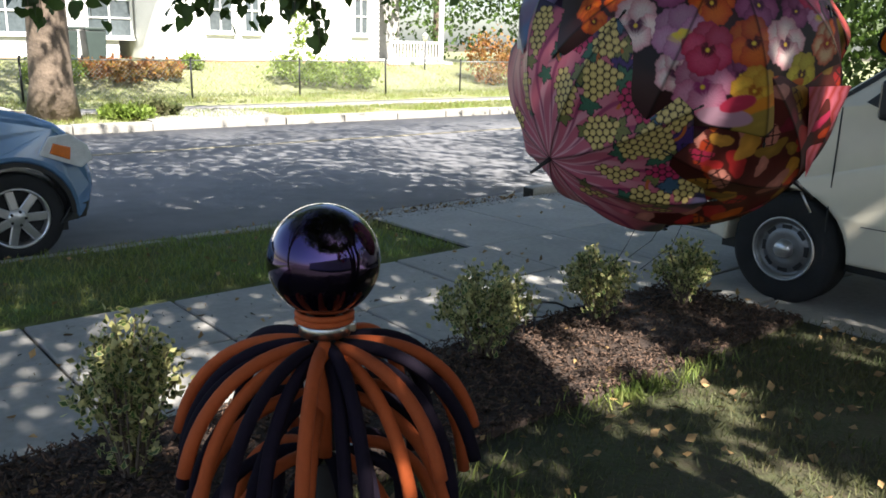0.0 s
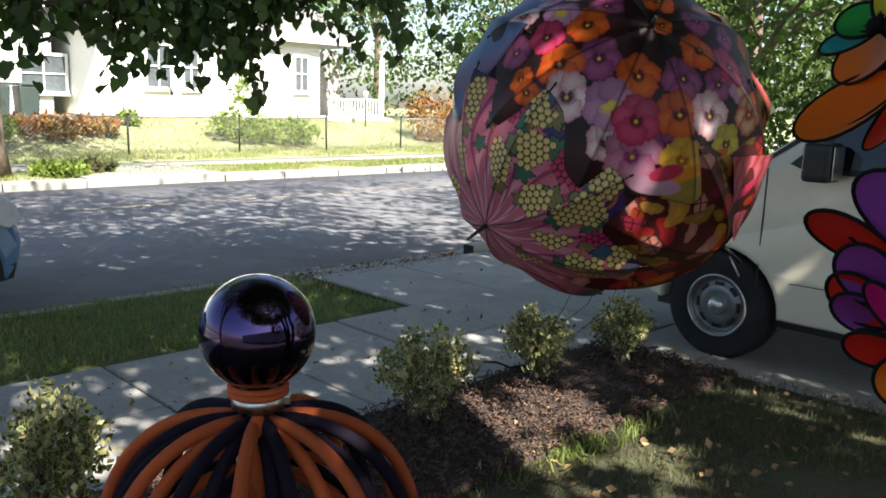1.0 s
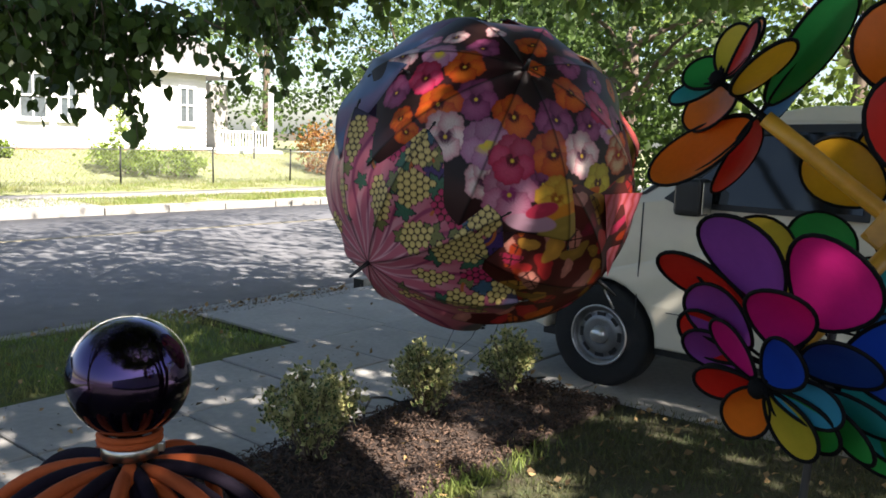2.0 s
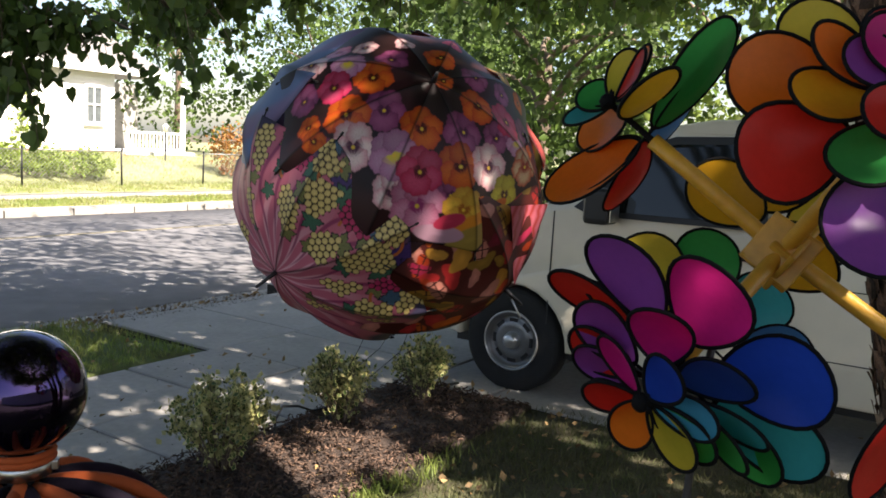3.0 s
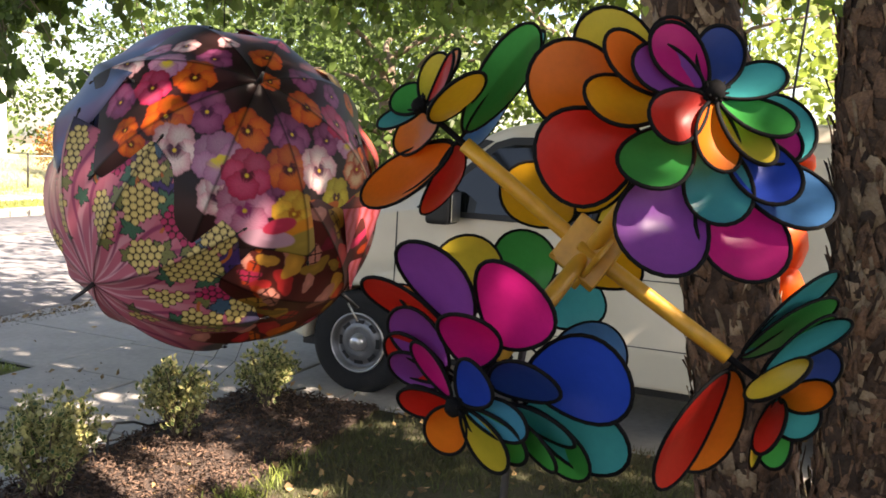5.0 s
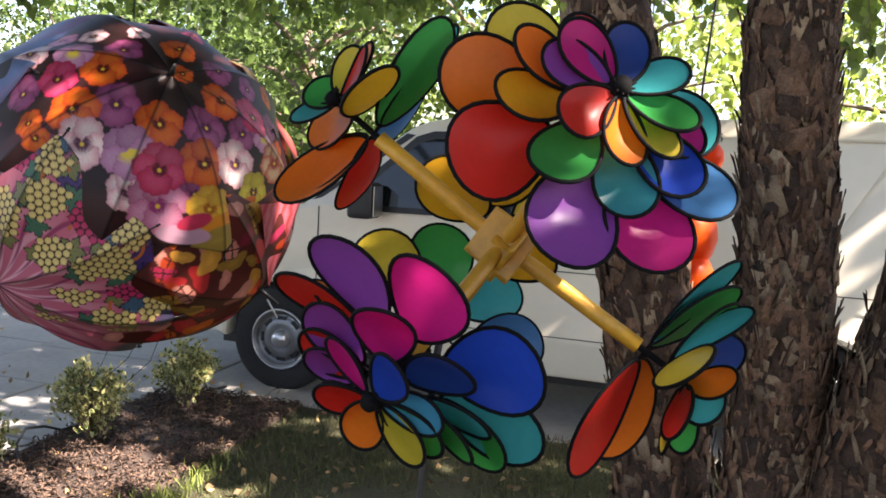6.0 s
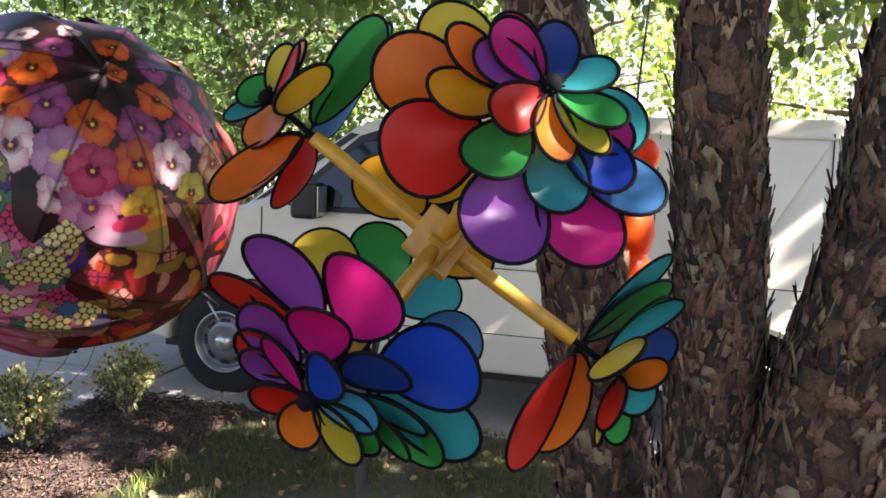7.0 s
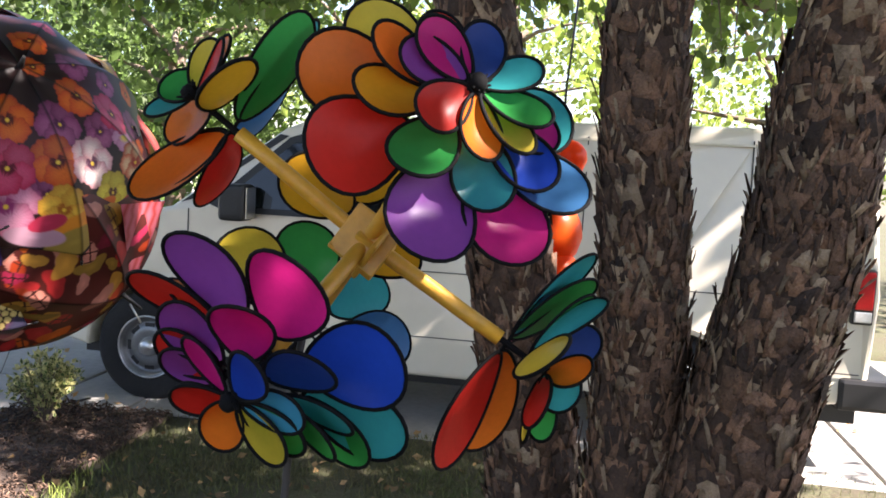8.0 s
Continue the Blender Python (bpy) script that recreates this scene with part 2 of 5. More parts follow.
# ---- foliage helpers ----
LEAF = (np.array([(0, 0, 0), (.45, -.34, .09), (1, 0, -.06), (.45, .34, .09)], float), np.array([(0, 1, 2), (0, 2, 3)]))
HEART = (np.array([(0, 0, 0), (-.1, .26, .03), (.14, .46, .06), (.52, .38, .03), (1, 0, -.1), (.52, -.38, .03), (.14, -.46, .06), (-.1, -.26, .03)], float),
         np.array([(0, 2, 1), (0, 3, 2), (0, 4, 3), (0, 5, 4), (0, 6, 5), (0, 7, 6)]))
BLADE = (np.array([(0, -.05, 0), (0, .05, 0), (.6, .035, .03), (.6, -.035, .03), (1, 0, .12)], float), np.array([(0, 1, 2), (0, 2, 3), (3, 2, 4)]))
RNG = np.random.default_rng(7)


def scatter(name, places, sizes, template, mat, way=(0, 0, -1), spread=1.0, parent=None):
    """One mesh of many small leaves at places, their tips roughly along way."""
    n = len(places)
    x = np.asarray(way, float) + RNG.normal(0, spread, (n, 3))
    x /= np.linalg.norm(x, axis=1)[:, None] + 1e-9
    r = RNG.normal(0, 1, (n, 3))
    z = np.cross(x, r)
    z /= np.linalg.norm(z, axis=1)[:, None] + 1e-9
    y = np.cross(z, x)
    tv, tf = template
    s = np.asarray(sizes)[:, None, None]
    v = places[:, None, :] + s * (tv[None, :, 0, None] * x[:, None] + tv[None, :, 1, None] * y[:, None] + tv[None, :, 2, None] * z[:, None])
    f = (tf[None] + (np.arange(n) * len(tv))[:, None, None]).reshape(-1, 3)
    ob = new(name, raw(name, v.reshape(-1, 3), f, mat))
    if parent:
        ob.parent = parent
    return ob


def clumps(centre, radii, count, per, size=0.5, flat=0.7):
    """Leaf places gathered in clumps inside an ellipsoid's outer part."""
    d = RNG.normal(0, 1, (count, 3))
    d /= np.linalg.norm(d, axis=1)[:, None]
    c = np.asarray(centre) + d * np.asarray(radii) * (RNG.uniform(0.25, 1.0, (count, 1)) ** 0.5)
    k = RNG.uniform(0.5, 1.3, (count, 1, 1))
    return (c[:, None, :] + RNG.normal(0, size, (count, per, 3)) * k * np.array([1, 1, flat])).reshape(-1, 3)


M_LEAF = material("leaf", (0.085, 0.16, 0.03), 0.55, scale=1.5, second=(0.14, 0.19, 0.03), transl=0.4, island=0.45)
# leaf colour raised so that distant foliage looks sunlit
M_LEAF_SUNLIT = material("sunlit_leaf", (0.25, 0.32, 0.06), 0.6, scale=0.5, second=(0.17, 0.25, 0.045), transl=0.5, island=0.5)
# the same foliage in a darker colour that stands in for shade
M_LEAF_SHADED = material("shaded_leaf", (0.09, 0.145, 0.028), 0.6, scale=0.5, second=(0.055, 0.10, 0.02), transl=0.45, island=0.5)
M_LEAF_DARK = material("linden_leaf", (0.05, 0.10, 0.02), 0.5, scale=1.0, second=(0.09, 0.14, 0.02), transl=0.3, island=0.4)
M_LEAF_RED = material("red_leaf", (0.32, 0.09, 0.03), 0.6, scale=2, second=(0.2, 0.17, 0.03), transl=0.3, island=0.4)
M_BARK = material("grey_bark", (0.20, 0.15, 0.11), 0.95, scale=5, vary=0.6, bump=1.0, bump_scale=14)
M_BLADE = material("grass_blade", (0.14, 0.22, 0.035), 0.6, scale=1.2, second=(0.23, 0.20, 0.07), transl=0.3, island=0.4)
# green and straw blades, with the yard's shade darkened into their colour
M_BLADE_DRY_SHADED = material("shaded_dry_grass", (0.065, 0.095, 0.025), 0.7, scale=1.5, second=(0.11, 0.09, 0.04), transl=0.25, island=0.4)


def limb(bm, a, b, r0, r1, bend=0.2, n=6, sides=9):
    a, b = Vector(a), Vector(b)
    k = (b - a).length * bend
    off = Vector((random.uniform(-k, k), random.uniform(-k, k), random.uniform(0, k)))
    pts = [a.lerp(b, i / n) + off * math.sin(math.pi * i / n) for i in range(n + 1)]
    tube(bm, pts, [r0 + (r1 - r0) * i / n for i in range(n + 1)], sides)


def tree(name, base, height, r, crown, radii, count, per, leaf, mat, label, clump=0.5, template=LEAF):
    """Trunk with limbs, and a crown of leaf clumps."""
    t = empty(name, Matrix.Translation(base), label, "tree")
    bm = bmesh.new()
    c = Vector(crown) - Vector(base)
    flare = [(0, 1.5), (.12, 1.15), (.4, 1.0), (.75, .85), (1, .7)]
    top = Vector((c.x * .35, c.y * .35, height))
    tube(bm, [top * k for k, _ in flare], [r * q for _, q in flare], 14)
    for i in range(9):
        a = top * random.uniform(0.6, 1.0)
        d = 2 * math.pi * i / 9
        b = c + Vector((radii[0] * .7 * math.cos(d), radii[1] * .7 * math.sin(d), radii[2] * random.uniform(-.2, .7)))
        limb(bm, a, b, r * .4, r * .06)
    part("trunk", bm, M_BARK, t)
    pts = clumps(c, radii, count, per, clump)
    pts = pts[pts[:, 2] > 0.25]
    scatter("crown", pts, RNG.uniform(.7, 1.3, len(pts)) * leaf, template, mat, (0, 0, -.5), 0.8, t)
    return t


# ---- trees over the street and behind the drive ----
tree("street_tree", uv(4.67, 17.4, 0.05), 6.0, 0.34, uv(4.0, 14.5, 8.2), (5.0, 5.0, 3.0), 230, 32, 0.2, M_LEAF, "old street tree with thick furrowed trunk on the verge", 0.6)
tree("linden_tree", (-5.2, -0.6, 0), 4.2, 0.2, (-1.9, 4.0, 6.9), (6.0, 5.2, 1.8), 600, 42, 0.15, M_LEAF_DARK, "leafy linden tree spreading over the pavement", 0.5)
# the tree beyond the van is added: its unseen crown dapples the road
tree("overhanging_tree", uv(10.8, 1.2, 0), 5.0, 0.2, (4.3, 7.4, 8.4), (4.2, 4.2, 1.8), 170, 40, 0.15, M_LEAF, "added tall tree beyond the van whose crown, out of view, shades the street", 0.45)
for u, v, h, rad, n, lab in ((13.0, 1.5, 6.5, 2.9, 115, "sunlit broadleaf tree behind the driveway"), (12.4, 6.2, 6.0, 2.8, 230, "dense green tree beside the driveway"),
                             (15.0, -3.5, 7.0, 3.4, 130, "tall broadleaf tree beyond the van"), (17.5, 4.0, 8.0, 3.8, 125, "tall bright green tree in the distance"),
                             (16.0, 10.5, 5.0, 2.6, 170, "round green tree near the corner of the street"), (20.0, -1.0, 8.0, 4.0, 115, "large sunlit tree far behind the van"),
                             (27.0, 24.0, 6.0, 3.2, 150, "green tree beside the white house"), (24.5, 30.0, 8.0, 3.5, 130, "tall tree behind the white house"),
                             (31.0, 21.0, 7.0, 4.0, 170, "broad green tree behind the wire fence"), (36.0, 27.0, 9.0, 5.0, 150, "large distant tree across the street"),
                             (23.5, 12.0, 6.0, 3.6, 210, "leafy tree along the far pavement"), (1.0, 33.0, 8.0, 4.0, 100, "tall tree behind the houses"),
                             (13.5, -8.5, 7.0, 3.6, 130, "broadleaf tree past the end of the drive")):
    h *= 1.45 if u > 22 else 1.0
    tree("tree", uv(u, v, 0.0), h * .55, 0.16, uv(u, v, h * .52), (rad, rad, h * .46), n, 34, 0.15 if u < 22 else 0.24, M_LEAF_SHADED if v > 4 else M_LEAF_SUNLIT, lab, 0.42 if u < 22 else 0.6)

# ---- linden sprays that hang over the pavement ----
def spray(name, start, end, drop, n, leaf, mat, label, density=9, template=HEART, way=(0, 0, -1)):
    t = empty(name, Matrix.Translation(start), label, "branch", "hanging branches")
    s, e = Vector((0, 0, 0)), Vector(end) - Vector(start)
    bm = bmesh.new()
    side = Vector((e.y, -e.x, 0)).normalized()
    main = [e * (i / 8) + Vector((0, 0, 0.12 * math.sin(i * 1.3))) + side * 0.1 * math.sin(i * 0.9) for i in range(9)]
    tube(bm, main, [0.022 - 0.002 * i for i in range(9)], 6)
    spots = []
    for i in range(n):
        k = random.random()
        a = e * k + side * random.uniform(-.15, .15)
        ln = drop * random.uniform(.25, 1.0) * (0.5 + 0.5 * math.sin(k * 9 + len(label)) ** 2)
        out = side * random.uniform(-.6, .6) * ln + e.normalized() * random.uniform(-.3, .45) * ln
        pts = [a + out * (j / 4) ** .8 + Vector((0, 0, -ln * (j / 4) ** 1.4)) for j in range(5)]
        tube(bm, pts, [0.006, .005, .004, .003, .002], 4, cap=False)
        m = max(4, int(density * ln * 4))
        for _ in range(m):
            f = random.random() * 3.999
            j = int(f)
            p = pts[j].lerp(pts[j + 1], f - j)
            spots.append(p + Vector((random.gauss(0, .05), random.gauss(0, .05), random.gauss(0, .04))))
    tagged(part("twig_work", bm, M_BARK, t), kind="stuff")
    scatter("foliage", np.array(spots), RNG.uniform(.7, 1.25, len(spots)) * leaf, template, mat, way, .55, t)
    return t


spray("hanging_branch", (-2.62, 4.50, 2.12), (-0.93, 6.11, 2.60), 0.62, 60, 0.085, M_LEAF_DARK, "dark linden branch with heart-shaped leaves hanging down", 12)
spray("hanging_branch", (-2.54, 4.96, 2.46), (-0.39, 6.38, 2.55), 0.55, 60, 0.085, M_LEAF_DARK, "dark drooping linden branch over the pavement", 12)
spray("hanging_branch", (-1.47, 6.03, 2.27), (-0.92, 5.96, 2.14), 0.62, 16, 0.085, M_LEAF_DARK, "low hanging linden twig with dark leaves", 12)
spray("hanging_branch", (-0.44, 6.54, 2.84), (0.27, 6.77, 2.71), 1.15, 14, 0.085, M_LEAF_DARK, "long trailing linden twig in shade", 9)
spray("hanging_branch", (-0.44, 7.14, 2.90), (0.43, 7.59, 3.06), 0.62, 45, 0.090, M_LEAF, "green leafy branch above the pavement", 11)
spray("hanging_branch", (-0.12, 7.00, 2.99), (3.06, 6.96, 3.23), 0.50, 55, 0.090, M_LEAF, "leafy branch lit from behind", 11)
spray("hanging_branch", (2.53, 6.94, 3.31), (4.64, 6.30, 3.33), 0.55, 55, 0.090, M_LEAF, "leafy branch above the driveway", 11)
spray("hanging_branch", (2.95, 6.60, 3.16), (5.32, 5.19, 3.31), 0.42, 45, 0.085, M_LEAF, "light green branch over the van", 10)
spray("hanging_branch", (4.55, 4.59, 3.08), (6.19, 2.52, 3.05), 0.45, 40, 0.085, M_LEAF, "sunlit drooping branch with small leaves", 9)
spray("hanging_branch", (4.50, 2.81, 2.84), (4.63, 2.17, 2.78), 0.55, 9, 0.080, M_LEAF, "single drooping twig with bright leaves", 9)

# ---- houses and fence across the street ----
M_SIDING = material("white_siding", (0.80, 0.79, 0.76), 0.6, scale=1.5, vary=0.08)
M_SIDING_GREY = material("grey_siding", (0.55, 0.55, 0.54), 0.7, scale=1.5, vary=0.12)
M_TRIM = material("white_trim", (0.82, 0.82, 0.80), 0.5, scale=3, vary=0.06)
M_PANE = material("dark_pane", (0.10, 0.12, 0.13), 0.08, scale=1, vary=0.5, spec=0.8)
M_SHINGLE = material("roof_shingle", (0.22, 0.21, 0.20), 0.9, scale=2, vary=0.3, bump=0.6, bump_scale=25)
M_BRICK = material("brick", (0.42, 0.19, 0.13), 0.9, scale=8, vary=0.35, bump=0.3, rand=0.2)
M_IRON = material("black_iron", (0.02, 0.02, 0.022), 0.5, metal=0.6, scale=8)
M_WIRE = material("fence_wire", (0.25, 0.26, 0.25), 0.45, metal=0.7, scale=8)
M_BIN = material("bin_plastic", (0.03, 0.045, 0.04), 0.5, scale=4)
M_PORCH = material("porch_shade", (0.30, 0.29, 0.27), 0.8)


def window(parent, u, v, z, w, h, cols=2):
    """A framed window on a wall that faces the street; the frame and panes are its parts."""
    win = boxed("window", (u, v - .02, z), (u + w, v + .04, z + h), M_PANE, parent, GRID)
    bm = bmesh.new()
    for lo, hi in (((u - .09, z - .09), (u + w + .09, z)), ((u - .09, z + h), (u + w + .09, z + h + .1)), ((u - .09, z), (u, z + h)), ((u + w, z), (u + w + .09, z + h)),
                   ((u, z + h * .48), (u + w, z + h * .52)), *(((u + w * k / cols - .02, z), (u + w * k / cols + .02, z + h)) for k in range(1, cols))):
        box(bm, (lo[0], v - .07, lo[1]), (hi[0], v + .01, hi[1]), GRID, .008, 1)
    part("window_frame", bm, M_TRIM, win, "white window frame")
    boxed("window_sill", (u - .13, v - .12, z - .14), (u + w + .13, v + .0, z - .092), M_TRIM, win, GRID, .01)


def house(label, u0, u1, v0, v1, z0, z1, mat, wins, eave=0.45, ridge=1.9, right=0.0):
    h = empty("house", Matrix.Translation(uv(u0, v0, z0)), label, "house")
    inv = h.matrix_world.inverted()
    kids = [boxed("wall", (u0, v0 + .02, z0), (u1, v1, z1), mat, None, GRID)]
    bm = bmesh.new()
    n = int((z1 - z0) / 0.16)
    for i in range(n):
        z = z0 + .02 + i * .16
        a = [bm.verts.new(uv(u, v, zz)) for u, v, zz in ((u0, v0 - .02, z), (u1, v0 - .02, z), (u1, v0 + .015, z + .155), (u0, v0 + .015, z + .155))]
        b = [bm.verts.new(uv(u, v, zz)) for u, v, zz in ((u0, v0 + .02, z), (u1, v0 + .02, z))]
        bm.faces.new(a)
        bm.faces.new((a[0], b[0], b[1], a[1]))
    kids.append(part("siding", bm, mat))
    bm = bmesh.new()
    uu0, uu1, va, vb, vm = u0 - .4, u1 + .4 + right, v0 - eave, v1 + eave, (v0 + v1) / 2
    q = [bm.verts.new(uv(u, v, z)) for u in (uu0, uu1) for v, z in ((va, z1 - .05), (va, z1 + .14), (vm, z1 + ridge), (vb, z1 + .14), (vb, z1 - .05))]
    bm.faces.new(q[:5]), bm.faces.new(q[5:][::-1])
    for i in range(5):
        j = (i + 1) % 5
        bm.faces.new((q[i], q[j], q[5 + j], q[5 + i]))
    bmesh.ops.recalc_face_normals(bm, faces=bm.faces)
    roof = part("roof", bm, M_SHINGLE)
    kids.append(roof)
    kids.append(boxed("fascia", (uu0, va - .03, z1 - .06), (uu1, va - .002, z1 + .17), M_TRIM, None, GRID))
    kids.append(boxed("foundation", (u0 + .02, v0 - .05, z0 - .4), (u1 - .02, v0 + .015, z0 + .02), M_BRICK, None, GRID))
    for w in wins:
        window(h, u=w[0], v=v0 - .03, z=w[1], w=w[2], h=w[3])
    for k in h.children:
        k.matrix_parent_inverse = inv
    for k in kids:
        k.parent, k.matrix_parent_inverse = h, inv
    return h


hw = house("white clapboard house glaring in full sun", 10.75, 19.2, 27.0, 35, 0.93, 3.75, M_SIDING, ((12.3, 1.9, .8, 1.35), (13.6, 1.9, .5, 1.35), (18.05, 1.95, .55, 1.2)), right=1.7)
house("grey sided house with a wide window", -2.0, 10.2, 29.5, 38, 0.9, 4.4, M_SIDING_GREY, ((6.2, 1.7, 1.1, 1.3), (9.2, 1.65, 1.4, 1.15)))
porch = empty("porch", Matrix.Translation(uv(19.3, 26.4, 0.5)), "shaded porch with white railing on brick piers", "porch")
pi_ = porch.matrix_world.inverted()
pk = [boxed("porch_floor", (19.25, 26.4, .82), (22.4, 30.0, .96), M_TRIM, None, GRID), boxed("back_wall", (19.25, 30.0, .6), (22.4, 30.2, 3.6), M_PORCH, None, GRID),
      boxed("rail", (19.3, 26.42, 1.62), (21.9, 26.5, 1.70), M_TRIM, None, GRID, .01), boxed("bottom_rail", (19.3, 26.43, 1.02), (21.9, 26.49, 1.08), M_TRIM, None, GRID, .01),
      boxed("post", (21.75, 26.38, .96), (21.9, 26.53, 3.6), M_TRIM, None, GRID, .01)]
for i in range(16):
    pk.append(boxed("baluster", (19.38 + i * .155, 26.44, 1.08), (19.42 + i * .155, 26.48, 1.62), M_TRIM, None, GRID))
for u in (19.05, 20.95):
    pk.append(boxed("brick_pier", (u, 26.1, .3), (u + .62, 26.38, .84), M_BRICK, None, GRID, .01, "red brick pier"))
for k in pk:
    k.parent, k.matrix_parent_inverse = porch, pi_
lamp = empty("lamp_post", Matrix.Translation(uv(20.2, 25.4, 0.55)), "black garden lamp post with a small lantern", "lamp post")
bm = bmesh.new()
tube(bm, [(0, 0, -.1), (0, 0, 1.15)], .03, 8)
part("post", bm, M_IRON, lamp)
bm = bmesh.new()
lathe(bm, [(0, 1.15), (.07, 1.16), (.1, 1.36), (.12, 1.38), (.02, 1.47), (0, 1.47)], 8)
part("lantern", bm, M_TRIM, lamp)

for u in (7.9, 8.75):
    b = empty("wheelie_bin", Matrix.Translation(uv(u, 27.6, 0.85)) @ GRID, "dark green plastic wheelie bin beside the house", "bin", "bins")
    bm = bmesh.new()
    box(bm, (-.32, -.35, .05), (.32, .35, .95), None, .05)
    for v in bm.verts:
        v.co.x *= .8 + .2 * v.co.z
    part("body", bm, M_BIN, b)
    bm = bmesh.new()
    box(bm, (-.36, -.4, .955), (.36, .4, 1.05), None, .04)
    part("lid", bm, M_BIN, b)
    for x in (-.28, .28):
        bm = bmesh.new()
        lathe(bm, [(0, -.03), (.1, -.03), (.1, .03), (0, .03)], 14, pose(x, .3, .1, 0, 90, 0))
        part("wheel", bm, M_IRON, b)

fence = tagged(empty("wire_fence", Matrix.Translation(uv(0, 22, 0))), "low chain-link fence with thin black posts", "fence")
fi = fence.matrix_world.inverted()
posts = [-11.5, -8.2, -5, -1.8, 1.8, 5.25, 9.48, 12.8, 15.93, 19.04, 22.2, 25.4, 28.6]
for i, u in enumerate(posts):
    bm = bmesh.new()
    tube(bm, [uv(u, 22, -.1), uv(u + random.uniform(-.03, .03), 22, 1.12)], .028, 8)
    bmesh.ops.create_uvsphere(bm, u_segments=8, v_segments=5, radius=.035, matrix=Matrix.Translation(uv(u, 22, 1.13)))
    k = part("post", bm, M_IRON, fence)
    k.matrix_parent_inverse = fi
    if i + 1 < len(posts):
        w = posts[i + 1] - u
        bm = bmesh.new()
        tube(bm, [uv(u, 22, 1.07), uv(u + w, 22, 1.07)], .016, 6)
        k = part("top_rail", bm, M_WIRE, fence)
        k.matrix_parent_inverse = fi
        bm = bmesh.new()
        n = int(w / .11)
        for j in range(-10, n):
            for sgn in (1, -1):
                a, b = u + j * .11, u + j * .11 + 1.0
                za, zb = (.06, 1.06) if sgn > 0 else (1.06, .06)
                lo, hi = max(a, u), min(b, u + w)
                if hi - lo > .05:
                    tube(bm, [uv(lo, 22, za + (zb - za) * (lo - a)), uv(hi, 22, za + (zb - za) * (hi - a))], .0035, 3, cap=False)
        k = part("wire_mesh", bm, M_WIRE, fence)
        k.matrix_parent_inverse = fi


def shrub(name, at_, radii, n, leaf, mat, label, category="shrub", group="", template=LEAF):
    """Stems and a rounded, uneven mass of leaves."""
    t = empty(name, Matrix.Translation(at_), label, category, group)
    bm = bmesh.new()
    for i in range(9):
        a = 2 * math.pi * i / 9
        limb(bm, (random.uniform(-.03, .03), random.uniform(-.03, .03), -.03), (radii[0] * .7 * math.cos(a), radii[1] * .7 * math.sin(a), radii[2] * random.uniform(.8, 1.7)), .012, .003, .15, 4, 5)
    tagged(part("stem_work", bm, M_BARK, t), kind="stuff")
    pts = clumps((0, 0, radii[2]), radii, max(8, n // 22), 22, min(radii) * .26, 1.0)
    pts = pts[pts[:, 2] > .02]
    scatter("foliage", pts, RNG.uniform(.7, 1.3, len(pts)) * leaf, template, mat, (0, 0, .5), 1.0, t)
    return t


for u, v, r, h, mat, lab in ((13.9, 23.6, 1.1, .45, M_LEAF_SUNLIT, "broad bright green shrub behind the fence"), (15.4, 23.2, .9, .35, M_LEAF_SUNLIT, "low spreading green shrub behind the fence"),
                             (11.0, 25.5, .35, .25, M_LEAF_SUNLIT, "small round shrub on the lawn"), (8.2, 24.3, 1.0, .3, M_LEAF_RED, "faded red flowering plants along the fence"),
                             (9.6, 24.6, .8, .25, M_LEAF_RED, "russet bedding plants along the fence"), (6.6, 24.0, .9, .35, M_LEAF_SUNLIT, "tangled green border plants"),
                             (21.6, 23.2, .9, .9, M_LEAF_RED, "orange-red autumn shrub behind the fence"), (23.0, 22.8, 1.0, .6, M_LEAF_SUNLIT, "green shrub beside the red one"),
                             (6.6, 17.3, .5, .12, M_BLADE_DRY_SHADED, "dry weeds round the foot of the tree"), (5.9, 16.9, .5, .12, M_LEAF_SUNLIT, "low weeds on the verge"), (2.2, 18.6, .9, .6, M_LEAF_SUNLIT, "green bush at the edge of the verge"),
                             (15.6, 27.2, .5, 1.2, M_LEAF_SUNLIT, "climbing shrub against the white house")):
    shrub("shrub", uv(u, v, 0.06 + (0.82 * min(max((v - 22.2) / 4.8, 0), 1))), (r, r * .8, h), int(500 + 900 * r), .13, mat, lab)

# ---- ornament of foam tubes under a purple gazing ball ----
M_BALL = material("purple_mirror", (0.028, 0.006, 0.085), 0.05, metal=1.0, scale=3, vary=0.3, coat=1.0)
M_FOAM_O = material("orange_foam", (0.40, 0.072, 0.010), 0.85, scale=9, vary=0.2, bump=0.15, bump_scale=200, rand=0.12)
M_FOAM_D = material("dark_purple_foam", (0.012, 0.008, 0.016), 0.9, spec=0.15, scale=9, vary=0.3, bump=0.15, bump_scale=200, rand=0.25)
M_STEEL = material("steel_band", (0.55, 0.54, 0.50), 0.3, metal=1.0, scale=12, vary=0.25)
M_POST = material("dark_post", (0.03, 0.027, 0.025), 0.7)
orn = empty("tube_ornament", pose(-0.298, 2.03, 0.075) @ Matrix.Scale(0.95, 4), "garden ornament of orange and dark foam tubes under a purple ball", "garden ornament")
ZB = 1.145
bm = bmesh.new()
bmesh.ops.create_uvsphere(bm, u_segments=64, v_segments=40, radius=0.15, matrix=pose(0, 0, ZB))
part("gazing_ball", bm, M_BALL, orn, "glossy dark purple mirror ball", True)
bm = bmesh.new()
